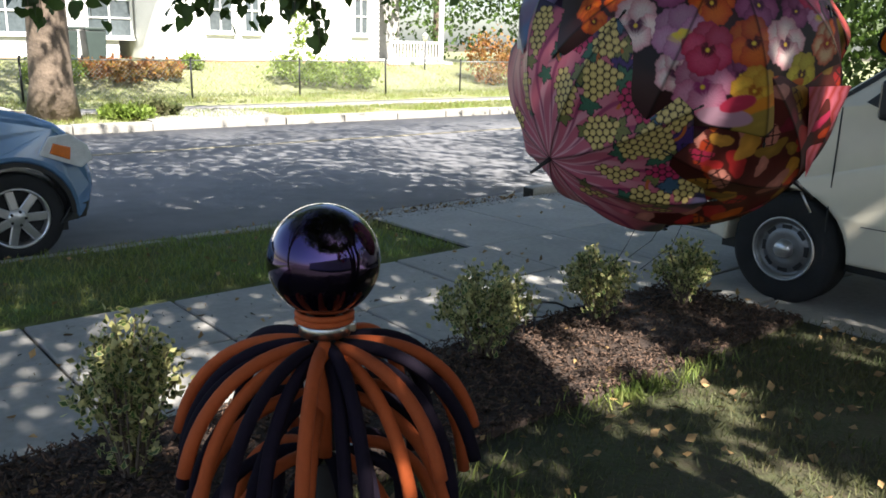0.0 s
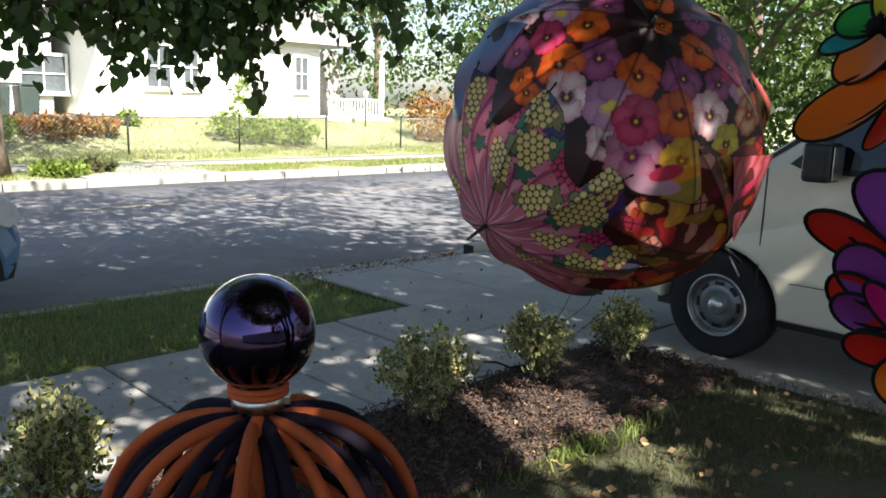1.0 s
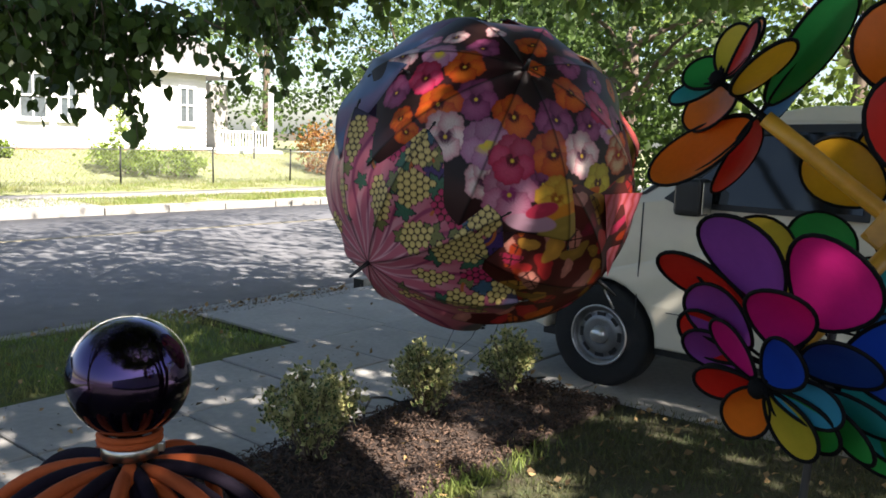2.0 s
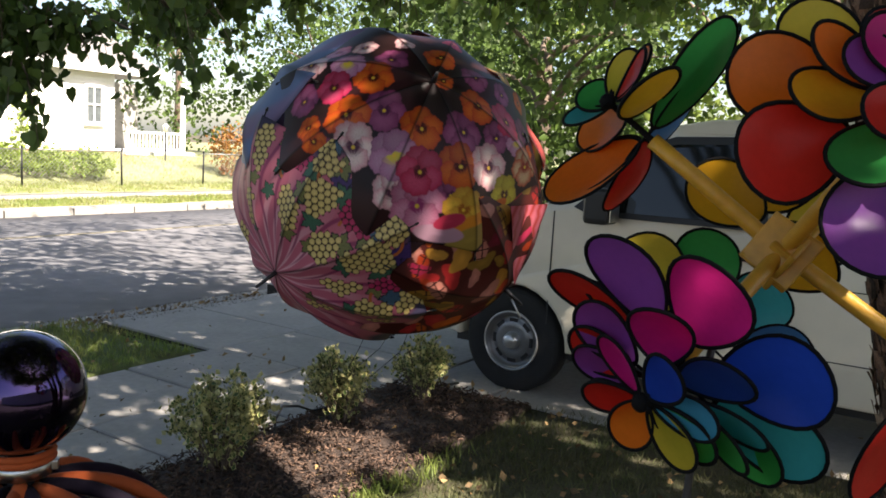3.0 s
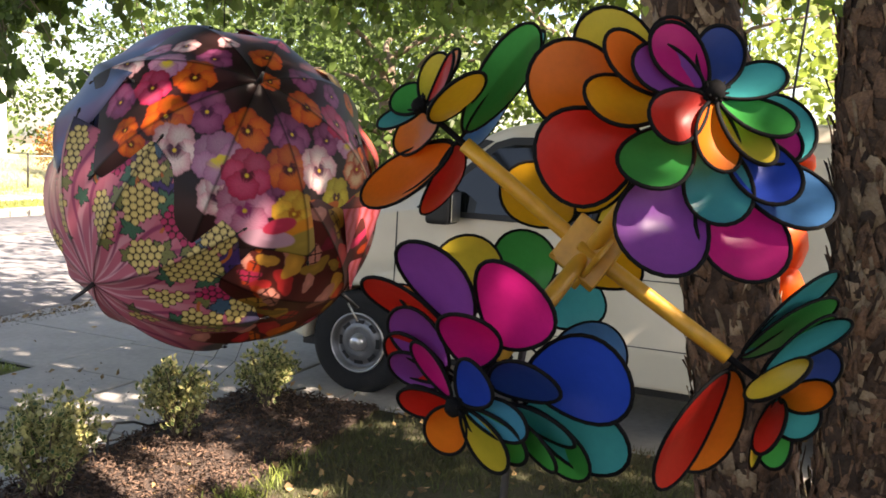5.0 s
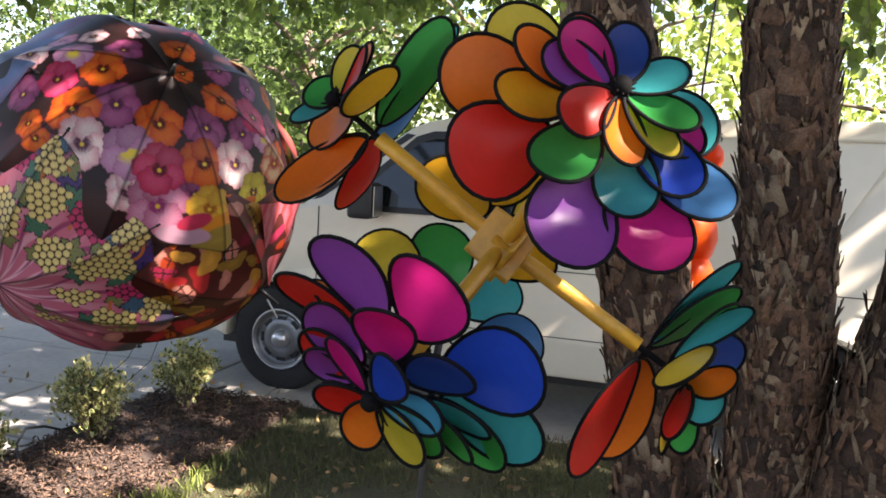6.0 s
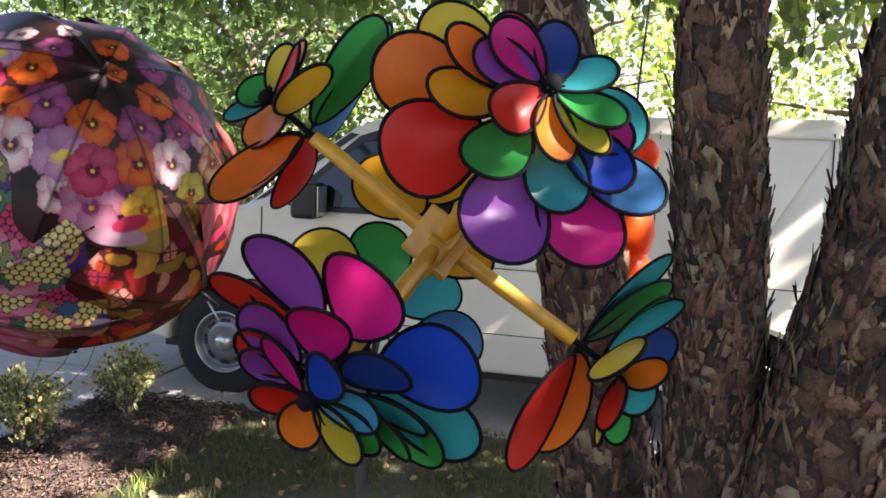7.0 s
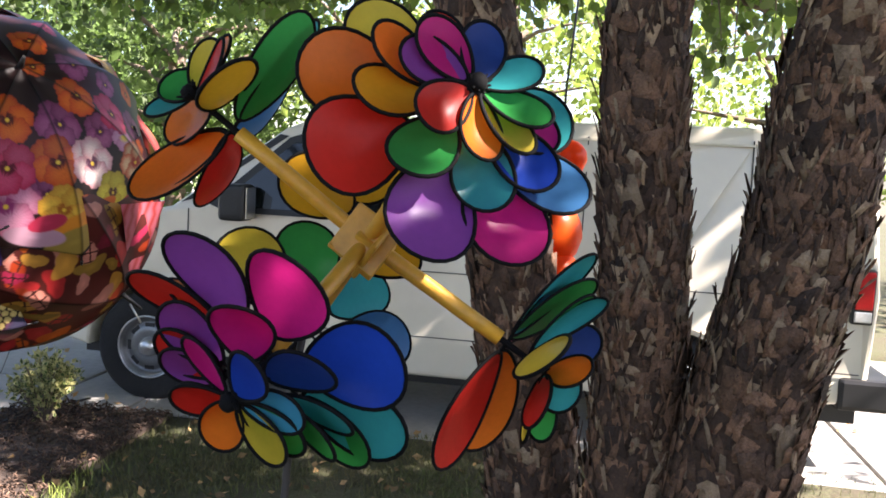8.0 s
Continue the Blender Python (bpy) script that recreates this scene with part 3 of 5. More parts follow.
for k, z in enumerate((0.985, 1.0)):
    pts = [(0.072 * math.cos(a), 0.072 * math.sin(a), z) for a in (2 * math.pi * i / 32 for i in range(33))]
    tube(bm, pts, 0.009, 8)
part("foam_ring", bm, M_FOAM_O, orn, "orange foam ring")
bm = bmesh.new()
tube(bm, [(0, 0, -.15), (0, 0, 0.995)], 0.03, 14)
part("post", bm, M_POST, orn)
for z, r in ((0.962, .066), (0.785, .055), (0.6, .055)):
    bm = bmesh.new()
    lathe(bm, [(r, z - .018), (r + .003, z - .019), (r + .004, z), (r + .003, z + .019), (r, z + .018), (r, z - .018)], 36)
    clamp = part("steel_band", bm, M_STEEL, orn, "shiny steel hose clamp")
    bm = bmesh.new()
    box(bm, (r, -.012, z - .012), (r + .018, .012, z + .012), None, .003)
    part("screw_box", bm, M_STEEL, clamp)


def foam_tube(z, a, reach, drop, r, mat):
    """A tube that springs out from the post and bends down under its own weight."""
    bm = bmesh.new()
    pts = []
    for i in range(15):
        s = i / 14
        x = 0.05 + reach * math.sin(s * math.pi * (.40 if z > .91 else .47)) ** 0.95
        pts.append((x * math.cos(a), x * math.sin(a), z + 0.022 * math.sin(s * math.pi * .7) - drop * s ** 1.9))
    tube(bm, pts, r, 12)
    part("foam_tube", bm, mat, orn)


for tier, (z, n, reach, drop) in enumerate(((0.912, 14, 0.38, 0.29), (0.89, 13, 0.35, 0.42), (0.775, 12, 0.33, 0.44), (0.6, 11, 0.31, 0.42))):
    for i in range(n):
        a = 2 * math.pi * (i + .5 * (tier % 2)) / n - math.pi / 2 + (0.0 if tier else 0.03) + random.uniform(-.1, .1)
        foam_tube(z, a, reach * random.uniform(.9, 1.08), drop * random.uniform(.8, 1.2), 0.018, M_FOAM_O if (i + tier) % 2 == 0 else M_FOAM_D)
foam_tube(0.92, -1.45, 0.09, 0.29, 0.0195, M_FOAM_O)

# ---- ball of six open umbrellas ----
C_BALL, R_BALL = Vector((0.70, 2.68, 1.632)), 0.508
B_R, B_U, B_T = Vector((0.977, -0.209, 0.033)), Vector((-0.022, 0.058, 0.998)), Vector((-0.211, -0.976, 0.052))


def facing(a, b):
    """Direction on the ball for a place across (a) and up (b) its near side."""
    far = 5.35                                   # viewing distance in radii
    k = 1 / math.sqrt(far * far - 1)
    r = Vector((a * k, b * k, -1)).normalized()
    m = -r.z * far
    s = m - math.sqrt(max(0.0, m * m - far * far + 1))
    return (B_R * (r.x * s) + B_U * (r.y * s) + B_T * (far + r.z * s)).normalized()


AX_P = facing(0.24, 0.66)
AX_G = facing(-0.73, -0.55)
AX_G = (AX_G - AX_P * AX_G.dot(AX_P)).normalized()
AX_F = AX_P.cross(AX_G)
if AX_F.dot(B_R) < 0:
    AX_F = -AX_F


def spot(d, x, y):
    """Flower's centre from its place across and up, with its own tangent axes."""
    c = np.array(facing((x - 452) / 292, (332 - y) / 304))
    up = np.array(B_U) - c * (np.array(B_U) @ c)
    up /= np.linalg.norm(up)
    rt = np.cross(up, c)
    return d @ rt, d @ up, d @ c > 0.4


def lay(col, k, rgb):
    k = np.clip(k, 0, 1)[:, None]
    return col * (1 - k) + np.asarray(rgb)[None] * k


def smooth(e0, e1, x):
    k = np.clip((x - e0) / (e1 - e0), 0, 1)
    return k * k * (3 - 2 * k)


PETALS = {  # edge, heart, blotch
    "orange": ((.46, .055, .010), (.58, .12, .012), (.07, .006, .004)), "purple": ((.19, .035, .10), (.28, .07, .16), (.07, .01, .04)),
    "mauve": ((.46, .13, .22), (.58, .24, .34), (.26, .03, .12)), "pink": ((.42, .02, .07), (.52, .06, .13), (.09, .004, .012)),
    "white": ((.64, .30, .32), (.76, .58, .54), (.07, .015, .04)), "lilac": ((.38, .15, .26), (.44, .22, .32), (.62, .46, .05)),
    "yellow": ((.62, .30, .03), (.72, .42, .05), (.30, .09, .01)), "lemon": ((.50, .36, .03), (.62, .50, .05), (.06, .01, .01)),
    "russet": ((.45, .08, .03), (.62, .40, .22), (.25, .02, .01))}


def pansy(col, d, x, y, r, kind, turn=0.0):
    px, py, ok = spot(d, x, y)
    r = r / 300
    m = np.where(ok & (px * px + py * py < (r * 1.5) ** 2))[0]
    if not len(m):
        return col
    px, py = px[m] / r, py[m] / r
    c, s = math.cos(turn), math.sin(turn)
    px, py = px * c - py * s, px * s + py * c
    edge, heart, blotch = PETALS[kind]
    sub = col[m]
    for a, dist, w, h in ((118, .50, .54, .50), (62, .50, .54, .50), (192, .50, .50, .50), (-12, .50, .50, .50), (270, .46, .66, .54)):
        ca, sa = math.cos(math.radians(a)), math.sin(math.radians(a))
        lx, ly = px - dist * ca, py - dist * sa
        u, v = lx * ca + ly * sa, -lx * sa + ly * ca
        ang = np.arctan2(v, u)
        q = np.sqrt((u / h) ** 2 + (v / w) ** 2) / (1 + .05 * np.sin(ang * 7 + a) + .03 * np.sin(ang * 13))
        inside = smooth(1.0, .93, q)
        base = np.asarray(edge)[None] * (1 - smooth(1, .3, q))[:, None] + np.asarray(heart)[None] * smooth(1, .3, q)[:, None]
        base = base * (1 - .35 * smooth(.85, 1.0, q))[:, None] * (1 - .12 * (np.sin(ang * 26) > .4))[:, None] * (.72 if a in (118, 62) else 1.0)
        rho = np.hypot(px, py)
        if a in (118, 62) or (kind == "lilac" and a != 270):
            b = 0 * rho
        else:
            b = smooth(.56 if kind in ("white", "lilac", "russet") else .44, .22, rho + .10 * np.abs(np.sin(ang * 7)))
        base = base * (1 - b)[:, None] + np.asarray(blotch)[None] * b[:, None]
        sub = sub * (1 - inside)[:, None] + base * inside[:, None]
    sub = lay(sub, smooth(.10, .05, np.hypot(px, py + .04)), (.72, .45, .04))
    col[m] = sub
    return col


def paint_pansies(d, th, ph):
    n = len(d)
    col = np.tile(np.array([.016, .007, .007]), (n, 1))
    col = lay(col, smooth(.35, .6, np.sin(d[:, 0] * 9 + 1) * np.sin(d[:, 2] * 8) * .5 + .5) * .5, (.05, .014, .016))
    beds = (("purple", ((275, 165, 36), (445, 88, 32), (430, 185, 40), (600, 122, 30), (580, 225, 40), (645, 235, 30), (705, 222, 32), (320, 270, 26), (560, 350, 30), (655, 150, 24))),
            ("orange", ((410, 122, 38), (535, 85, 32), (360, 197, 44), (500, 220, 40), (288, 222, 26), (575, 292, 42), (605, 175, 36), (540, 130, 20), (300, 250, 24), (690, 165, 24))),
            ("white", ((300, 105, 36), (370, 255, 44), (635, 292, 44), (445, 345, 36), (395, 62, 26), (470, 60, 20))),
            ("lilac", ((365, 100, 34), (448, 272, 46), (680, 245, 26))), ("mauve", ((495, 372, 52), (345, 70, 28))),
            ("pink", ((335, 140, 36), (500, 303, 44), (665, 202, 40), (560, 60, 22))), ("russet", ((702, 290, 38), (320, 60, 22), (625, 85, 24))),
            ("yellow", ((585, 378, 40),)), ("lemon", ((672, 347, 38),)))
    for kind, row in beds:
        for x, y, r in row:
            col = pansy(col, d, x, y, r * .97, kind, ((x * 7 + y * 3) % 10 - 5) * .09)
    # a border of curling leaves and petals along the lower rim
    for x, y, w, h, t, rgb in ((620, 402, 62, 20, .35, (.62, .22, .02)), (600, 440, 50, 24, .5, (.30, .20, .04)), (540, 432, 48, 18, -.1, (.45, .25, .32)), (650, 380, 40, 14, .5, (.55, .12, .02)), (560, 405, 30, 14, .3, (.45, .03, .07))):
        px, py, ok = spot(d, x, y)
        c, s = math.cos(t), math.sin(t)
        q = np.hypot((px * c + py * s) / w * 300, (py * c - px * s) / h * 300)
        col = lay(col, smooth(1.0, .9, q) * ok, np.array(rgb))
        col = lay(col, smooth(.35, .0, q) * ok * .5, np.array(rgb) * 1.4)
    return col


def paint_grapes(d, th, ph):
    n = len(d)
    col = np.tile(np.array([.48, .12, .17]), (n, 1))
    stroke = np.sin(ph * 24 + np.sin(th * 14) * 1.2)
    col = lay(col, smooth(.1, .6, stroke) * smooth(.75, .15, th), (.66, .34, .38))
    col = lay(col, smooth(.93, .99, np.abs(np.sin(ph * 12 + np.sin(th * 9)))) * smooth(.1, .3, th) * .8, (.20, .02, .08))
    dark = smooth(.80, .92, th + .06 * np.sin(ph * 8) + .04 * np.sin(ph * 19))
    col = lay(col, dark, (.045, .04, .075))

    def leaf(x, y, size, turn, rgb):
        nonlocal col
        px, py, ok = spot(d, x, y)
        q = np.hypot(px, py) * 300 / size
        an = np.arctan2(py, px) - turn
        e = q / (.78 + .2 * np.cos(an * 5) + .07 * np.cos(an * 15))
        col = lay(col, smooth(1.12, 1.05, e) * ok, (.012, .014, .02))
        col = lay(col, smooth(.98, .9, e) * ok, rgb)
        col = lay(col, smooth(.97, 1.0, np.cos(an * 5)) * smooth(.95, .9, e) * .6 * ok, np.array(rgb) * .4)

    def vine(x, y, size, turn):
        nonlocal col
        px, py, ok = spot(d, x, y)
        q = np.hypot(px, py) * 300 / size
        ring = np.abs(q - 1) * size
        arc = np.cos(np.arctan2(py, px) - turn) > .1
        col = lay(col, smooth(3.4, 2.2, ring) * arc * ok, (.45, .12, .03))

    def cluster(x, y, lw, lh, turn, rgb, g=12.5):
        nonlocal col
        px, py, ok = spot(d, x, y)
        ca, sa = math.cos(turn), math.sin(turn)
        u, v = (px * ca + py * sa) * 300, (py * ca - px * sa) * 300
        row = np.round(u / (g * .87))
        cu, cv = row * g * .87, (np.round(v / g - .5 * (row % 2)) + .5 * (row % 2)) * g
        wob = .86 + .10 * np.sin(np.arctan2(cv, cu) * 3 + x)
        qc = (cu / lh) ** 2 + (cv / lw) ** 2
        e = np.hypot(u - cu, v - cv) / (g * .5)
        on = (qc < wob * wob) & ok
        col = lay(col, on * smooth(1.3, 1.2, e), (.02, .008, .008))
        col = lay(col, on * smooth(.90, .80, e), rgb)
        col = lay(col, on * smooth(.45, .1, np.hypot(u - cu + g * .1, v - cv + g * .1) / (g * .5)) * .6, np.minimum(np.array(rgb) * 1.35, .85))

    green, olive, blue, plum = (.05, .13, .08), (.17, .17, .06), (.05, .10, .15), (.06, .03, .13)
    for x, y, size, turn, rgb in ((245, 240, 20, 0, olive), (300, 305, 22, 1, green), (290, 250, 18, 2, blue), (350, 330, 26, 0, plum), (395, 325, 30, 1, plum), (385, 350, 22, 2, olive), (290, 355, 22, 0, green),
                                  (280, 345, 20, 1, olive), (355, 360, 26, 2, green), (295, 405, 20, 1, green), (350, 300, 22, 0, olive), (235, 300, 18, 1, green), (215, 345, 16, 2, green), (400, 440, 22, 0, olive),
                                  (350, 450, 22, 1, olive), (360, 495, 22, 2, green), (425, 510, 24, 0, green), (450, 485, 22, 1, olive), (470, 470, 32, 2, plum), (490, 500, 26, 0, plum), (485, 520, 20, 1, olive),
                                  (375, 575, 20, 2, green), (420, 545, 20, 1, olive), (290, 455, 16, 0, olive), (255, 425, 16, 1, olive), (450, 560, 22, 2, blue), (415, 420, 22, 0, blue), (300, 550, 16, 1, olive), (195, 320, 14, 0, olive),
                                  (440, 590, 20, 0, olive), (200, 415, 12, 1, green), (345, 245, 24, 1, blue)):
        leaf(x, y, size, turn, rgb)
    for x, y, size, turn in ((370, 430, 26, 1.2), (250, 300, 22, 2.5), (440, 450, 24, 0), (430, 560, 20, 4), (330, 320, 20, 2)):
        vine(x, y, size, turn)
    pale, ruby = (.62, .47, .17), (.42, .03, .10)
    for x, y, lw, lh, turn, rgb in ((206, 255, 22, 46, 1.6, pale), (176, 285, 20, 40, 1.6, ruby), (272, 272, 30, 42, 1.2, ruby), (325, 282, 36, 28, .2, pale), (312, 357, 34, 40, 1.0, pale), (251, 378, 30, 44, 1.7, pale),
                                    (187, 370, 22, 40, 1.6, pale), (183, 430, 16, 30, 1.9, pale), (391, 396, 38, 46, .5, ruby), (446, 424, 30, 36, 2.4, pale), (317, 457, 32, 36, .6, pale), (407, 480, 36, 54, .25, pale),
                                    (352, 538, 22, 40, -.2, pale), (458, 536, 20, 52, .1, ruby), (410, 577, 24, 44, -.15, pale), (486, 566, 24, 30, .3, pale), (316, 570, 14, 30, -.3, pale), (430, 606, 12, 28, -.1, pale)):
        cluster(x, y, lw, lh, turn, rgb)
    return col


def paint_fruit(d, th, ph):
    rng = np.random.default_rng(3)
    x, y = th * np.cos(ph), th * np.sin(ph)
    col = np.tile(np.array([.06, .010, .008]), (len(d), 1))
    col = lay(col, smooth(.4, .7, np.sin(x * 6) * np.sin(y * 7 + 1) * .5 + .5) * .5, (.12, .02, .015))
    tones = ((.34, .02, .02), (.42, .08, .01), (.34, .02, .06), (.22, .12, .02), (.42, .16, .12), (.36, .04, .01), (.12, .01, .02), (.42, .20, .03))
    for i in range(150):
        a, r = rng.uniform(0, 6.28), .95 * math.sqrt(rng.uniform(.02, 1))
        w, h, t = rng.uniform(.05, .13), rng.uniform(.03, .07), rng.uniform(0, 3.1)
        dx, dy = x - r * math.cos(a), y - r * math.sin(a)
        u, v = dx * math.cos(t) + dy * math.sin(t), dy * math.cos(t) - dx * math.sin(t)
        an = np.arctan2(v, u)
        q = np.hypot(u / w, (v + .25 * u * u / w) / h) / (1 + .08 * np.sin(an * 5 + i))
        col = lay(col, smooth(1.0, .9, q), tones[i % 8])
        col = lay(col, smooth(.6, .0, q) * .6, np.minimum(np.array(tones[i % 8]) * 1.5, .8))
        if i % 5 == 0:
            grid = (np.abs(np.sin(u * 50)) < .25) | (np.abs(np.sin(v * 50)) < .25)
            col = lay(col, smooth(.95, .9, q) * grid, (.05, .012, .01))
    return col


def paint_plain(rgb):
    def paint(d, th, ph):
        col = np.tile(np.array(rgb), (len(d), 1))
        col = lay(col, smooth(.3, .8, np.sin(ph * 8 + th * 6) * np.sin(th * 11) * .5 + .5) * .6, np.array(rgb) * .45 + np.array([.03, .01, .02]))
        return lay(col, smooth(.55, .9, np.sin(ph * 5 - th * 9) * .5 + .5) * .35, np.array(rgb)[[2, 0, 1]])
    return paint


M_PRINT = material("printed_cloth", (0.3, 0.1, 0.1), 0.42, spec=0.22, transl=0.14)
_n, _l = M_PRINT.node_tree.nodes, M_PRINT.node_tree.links
_a = _n.new("ShaderNodeAttribute")
_a.attribute_name = "print"
_l.new(_a.outputs["Color"], _n["Principled BSDF"].inputs["Base Color"])
_l.new(_a.outputs["Color"], _n["Translucent BSDF"].inputs[0])
M_RIB = material("umbrella_rib", (0.02, 0.018, 0.018), 0.4, metal=0.3)
M_TIP = material("bright_tip", (0.75, 0.74, 0.72), 0.3, metal=0.6)
umb = empty("umbrella_ball", Matrix.Translation(C_BALL), "hanging ball of six open umbrellas printed with pansies and grapes", "umbrella ball")


def umbrella(axis, radius, paint, turn, fine, label, half=57.0, ferrule=0.07):
    u = empty("umbrella", Matrix.Identity(4))
    u.parent = umb
    u["label"] = label
    e1 = axis.cross(B_U).normalized()
    e2 = axis.cross(e1)
    nt, np_ = (170, 640) if fine else (24, 96)
    t, p = np.meshgrid(np.linspace(0.004, 1, nt), np.linspace(0, 2 * math.pi, np_, endpoint=False), indexing="ij")
    gore = np.mod((p - turn) / (math.pi / 4), 1.0)          # 0 and 1 at the ribs
    sag = np.cos(math.pi / 8) / np.cos((gore - .5) * math.pi / 4)
    half_r = np.radians(half) * (1 - .075 * np.sin(gore * math.pi))
    th = t * half_r
    rad = radius * (1 - (1 - sag) * .75 * t ** .8) * (1 - .02 * t ** 3)
    wr = .006 * np.sin(p * 9 + t * 7) * t ** 2 * radius
    d = (np.cos(th)[..., None] * np.array(axis) + np.sin(th)[..., None] * (np.cos(p)[..., None] * np.array(e1) + np.sin(p)[..., None] * np.array(e2)))
    co = d * (rad + wr)[..., None]
    flat_d, tf, pf = d.reshape(-1, 3), th.ravel(), p.ravel()
    i = np.arange(nt * np_).reshape(nt, np_)
    j = np.roll(i, -1, axis=1)
    faces = np.stack([i[:-1], i[1:], j[1:], j[:-1]], -1).reshape(-1, 4)
    me = raw("canopy", co.reshape(-1, 3), faces, M_PRINT, True)
    col = np.minimum(paint(flat_d, tf, pf) * .88, .8)
    seam = np.minimum(gore, 1 - gore).ravel() * math.pi / 4 * tf * radius
    col = col * (1 - .75 * np.exp(-(seam / .004) ** 2))[:, None]
    hem = smooth(.985, 1.0, t.ravel())
    col = col * (1 - .5 * hem)[:, None]
    at_ = me.color_attributes.new("print", "FLOAT_COLOR", "POINT")
    at_.data.foreach_set("color", np.concatenate([col, np.ones((len(col), 1))], 1).astype(np.float32).ravel())
    ob = new("canopy", me)
    ob.parent = u
    if ferrule:
        bm = bmesh.new()
        tube(bm, [axis * (radius - .02), axis * (radius + .012), axis * (radius + ferrule)], [.011, .007, .0045], 8)
        part("ferrule", bm, M_RIB, u)
    for k in range(8):
        a = turn + k * math.pi / 4
        pts = []
        for s in (0.02, .35, .7, 1.0, 1.035):
            q = math.radians(half) * s
            dd = axis * math.cos(q) + (e1 * math.cos(a) + e2 * math.sin(a)) * math.sin(q)
            pts.append(dd * (radius * (1 - .02 * min(s, 1) ** 3) - .007))
        bm = bmesh.new()
        tube(bm, pts, .0025, 5)
        rib = part("rib", bm, M_RIB, u)
        bm = bmesh.new()
        tube(bm, [pts[-1], pts[-1] + (pts[-1] - pts[-2]).normalized() * .012], [.0045, .003], 6)
        part("rib_tip", bm, M_RIB, rib)


umbrella(AX_P, R_BALL + .004, paint_pansies, 0.30, True, "black umbrella printed with pansies", 59, .035)
umbrella(AX_G, R_BALL + .009, paint_grapes, 0.1, True, "pink umbrella printed with grapes and leaves", 54, .075)
umbrella(AX_F, R_BALL, paint_fruit, 0.2, True, "dark red umbrella printed with fruit")
umbrella(-AX_F, R_BALL + .006, paint_plain((.10, .16, .32)), 0.4, False, "blue patterned umbrella")
umbrella(-AX_G, R_BALL + .006, paint_plain((.50, .07, .06)), 0.2, False, "red patterned umbrella")
umbrella(-AX_P, R_BALL, paint_plain((.30, .08, .20)), 0.0, False, "plum umbrella")
bm = bmesh.new()
tube(bm, [AX_F * R_BALL * 1.0 + B_U * -.03 + B_R * .02, AX_F * R_BALL * 1.0 + B_U * -.09 + B_R * .05], .003, 6)
part("loose_rib", bm, M_TIP, umb, "bright bare rib end")
bm = bmesh.new()
tube(bm, [(0, 0, R_BALL - .01), (.004, 0, 1.4), (0, 0, 2.75)], .0022, 6)
part("cord", bm, M_RIB, umb)
n = 14
rows_ = []
A3, B3, C3 = facing(.74, -.12) * 1.015, facing(.97, -.10) * 1.03, facing(.765, -.62) * 1.035
for i in range(n + 1):
    for j in range(n + 1 - i):
        a, b = i / n, j / n
        p = A3 * (1 - a - b) + B3 * a + C3 * b
        rows_.append(p * R_BALL + B_T * .018 * math.sin(9 * a + 5 * b) * (1 - b))
at_ij = {}
for i in range(n + 1):
    for j in range(n + 1 - i):
        at_ij[i, j] = len(at_ij)
tris = [(at_ij[i, j], at_ij[i + 1, j], at_ij[i, j + 1]) for i in range(n) for j in range(n - i)] + [(at_ij[i + 1, j], at_ij[i + 1, j + 1], at_ij[i, j + 1]) for i in range(n) for j in range(n - i - 1)]
me = raw("loose_panel", [list(p) for p in rows_], tris, M_PRINT, True)
tone = np.array([(.42, .10, .13) if (3 * i + 2 * j) % 7 < 4 else (.26, .03, .025) for i in range(n + 1) for j in range(n + 1 - i)])
me.color_attributes.new("print", "FLOAT_COLOR", "POINT").data.foreach_set("color", np.concatenate([tone, np.ones((len(tone), 1))], 1).astype(np.float32).ravel())
panel = new("loose_panel", me)
panel.parent, panel["label"] = umb, "torn pink and red panel hanging loose"
for x, ln in ((-.05, .16), (.03, .13), (.10, .18)):
    bm = bmesh.new()
    top = Vector((x, .05, -R_BALL + .01 + x * x))
    tube(bm, [top, top + Vector((-.03, .01, -ln * .5)), top + Vector((-.09 - x * .4, .02, -ln))], .0014, 4)
    part("loose_thread", bm, M_RIB, umb)

# ---- whirligig: six petalled pinwheels on a yellow pipe cross ----
M_PIPE = material("yellow_pipe", (0.62, 0.33, 0.03), 0.45, scale=7, vary=0.35, bump=0.1, bump_scale=60)
M_EDGE = material("black_binding", (0.004, 0.004, 0.0045), 0.85, spec=0.15)
SHADES = {"red": (.66, .03, .02), "orange": (.85, .19, .018), "amber": (.75, .38, .02), "green": (.035, .34, .07), "teal": (.035, .36, .38), "sky": (.07, .40, .62),
          "blue": (.018, .07, .48), "navy": (.022, .06, .26), "violet": (.27, .07, .38), "magenta": (.66, .02, .22), "gold": (.66, .50, .05), "steel": (.06, .21, .46)}
M_PETAL = {k: material("petal_" + k, c, 0.30, scale=14, vary=0.12, transl=0.6, spec=0.22) for k, c in SHADES.items()}
HUB = Vector((0.822, 0.918, 1.655))
ARM_B, ARM_C = Vector((-0.063, -0.741, 0.668)), Vector((-0.787, -0.279, -0.550))
ARM_L, ARM_R = Vector((-0.620, 0.495, 0.608)), Vector((0.543, -0.651, -0.530))
whirl = empty("whirligig", Matrix.Translation(HUB), "whirligig of rainbow fabric pinwheel flowers on yellow pipes", "whirligig")
L_ARM = 0.228
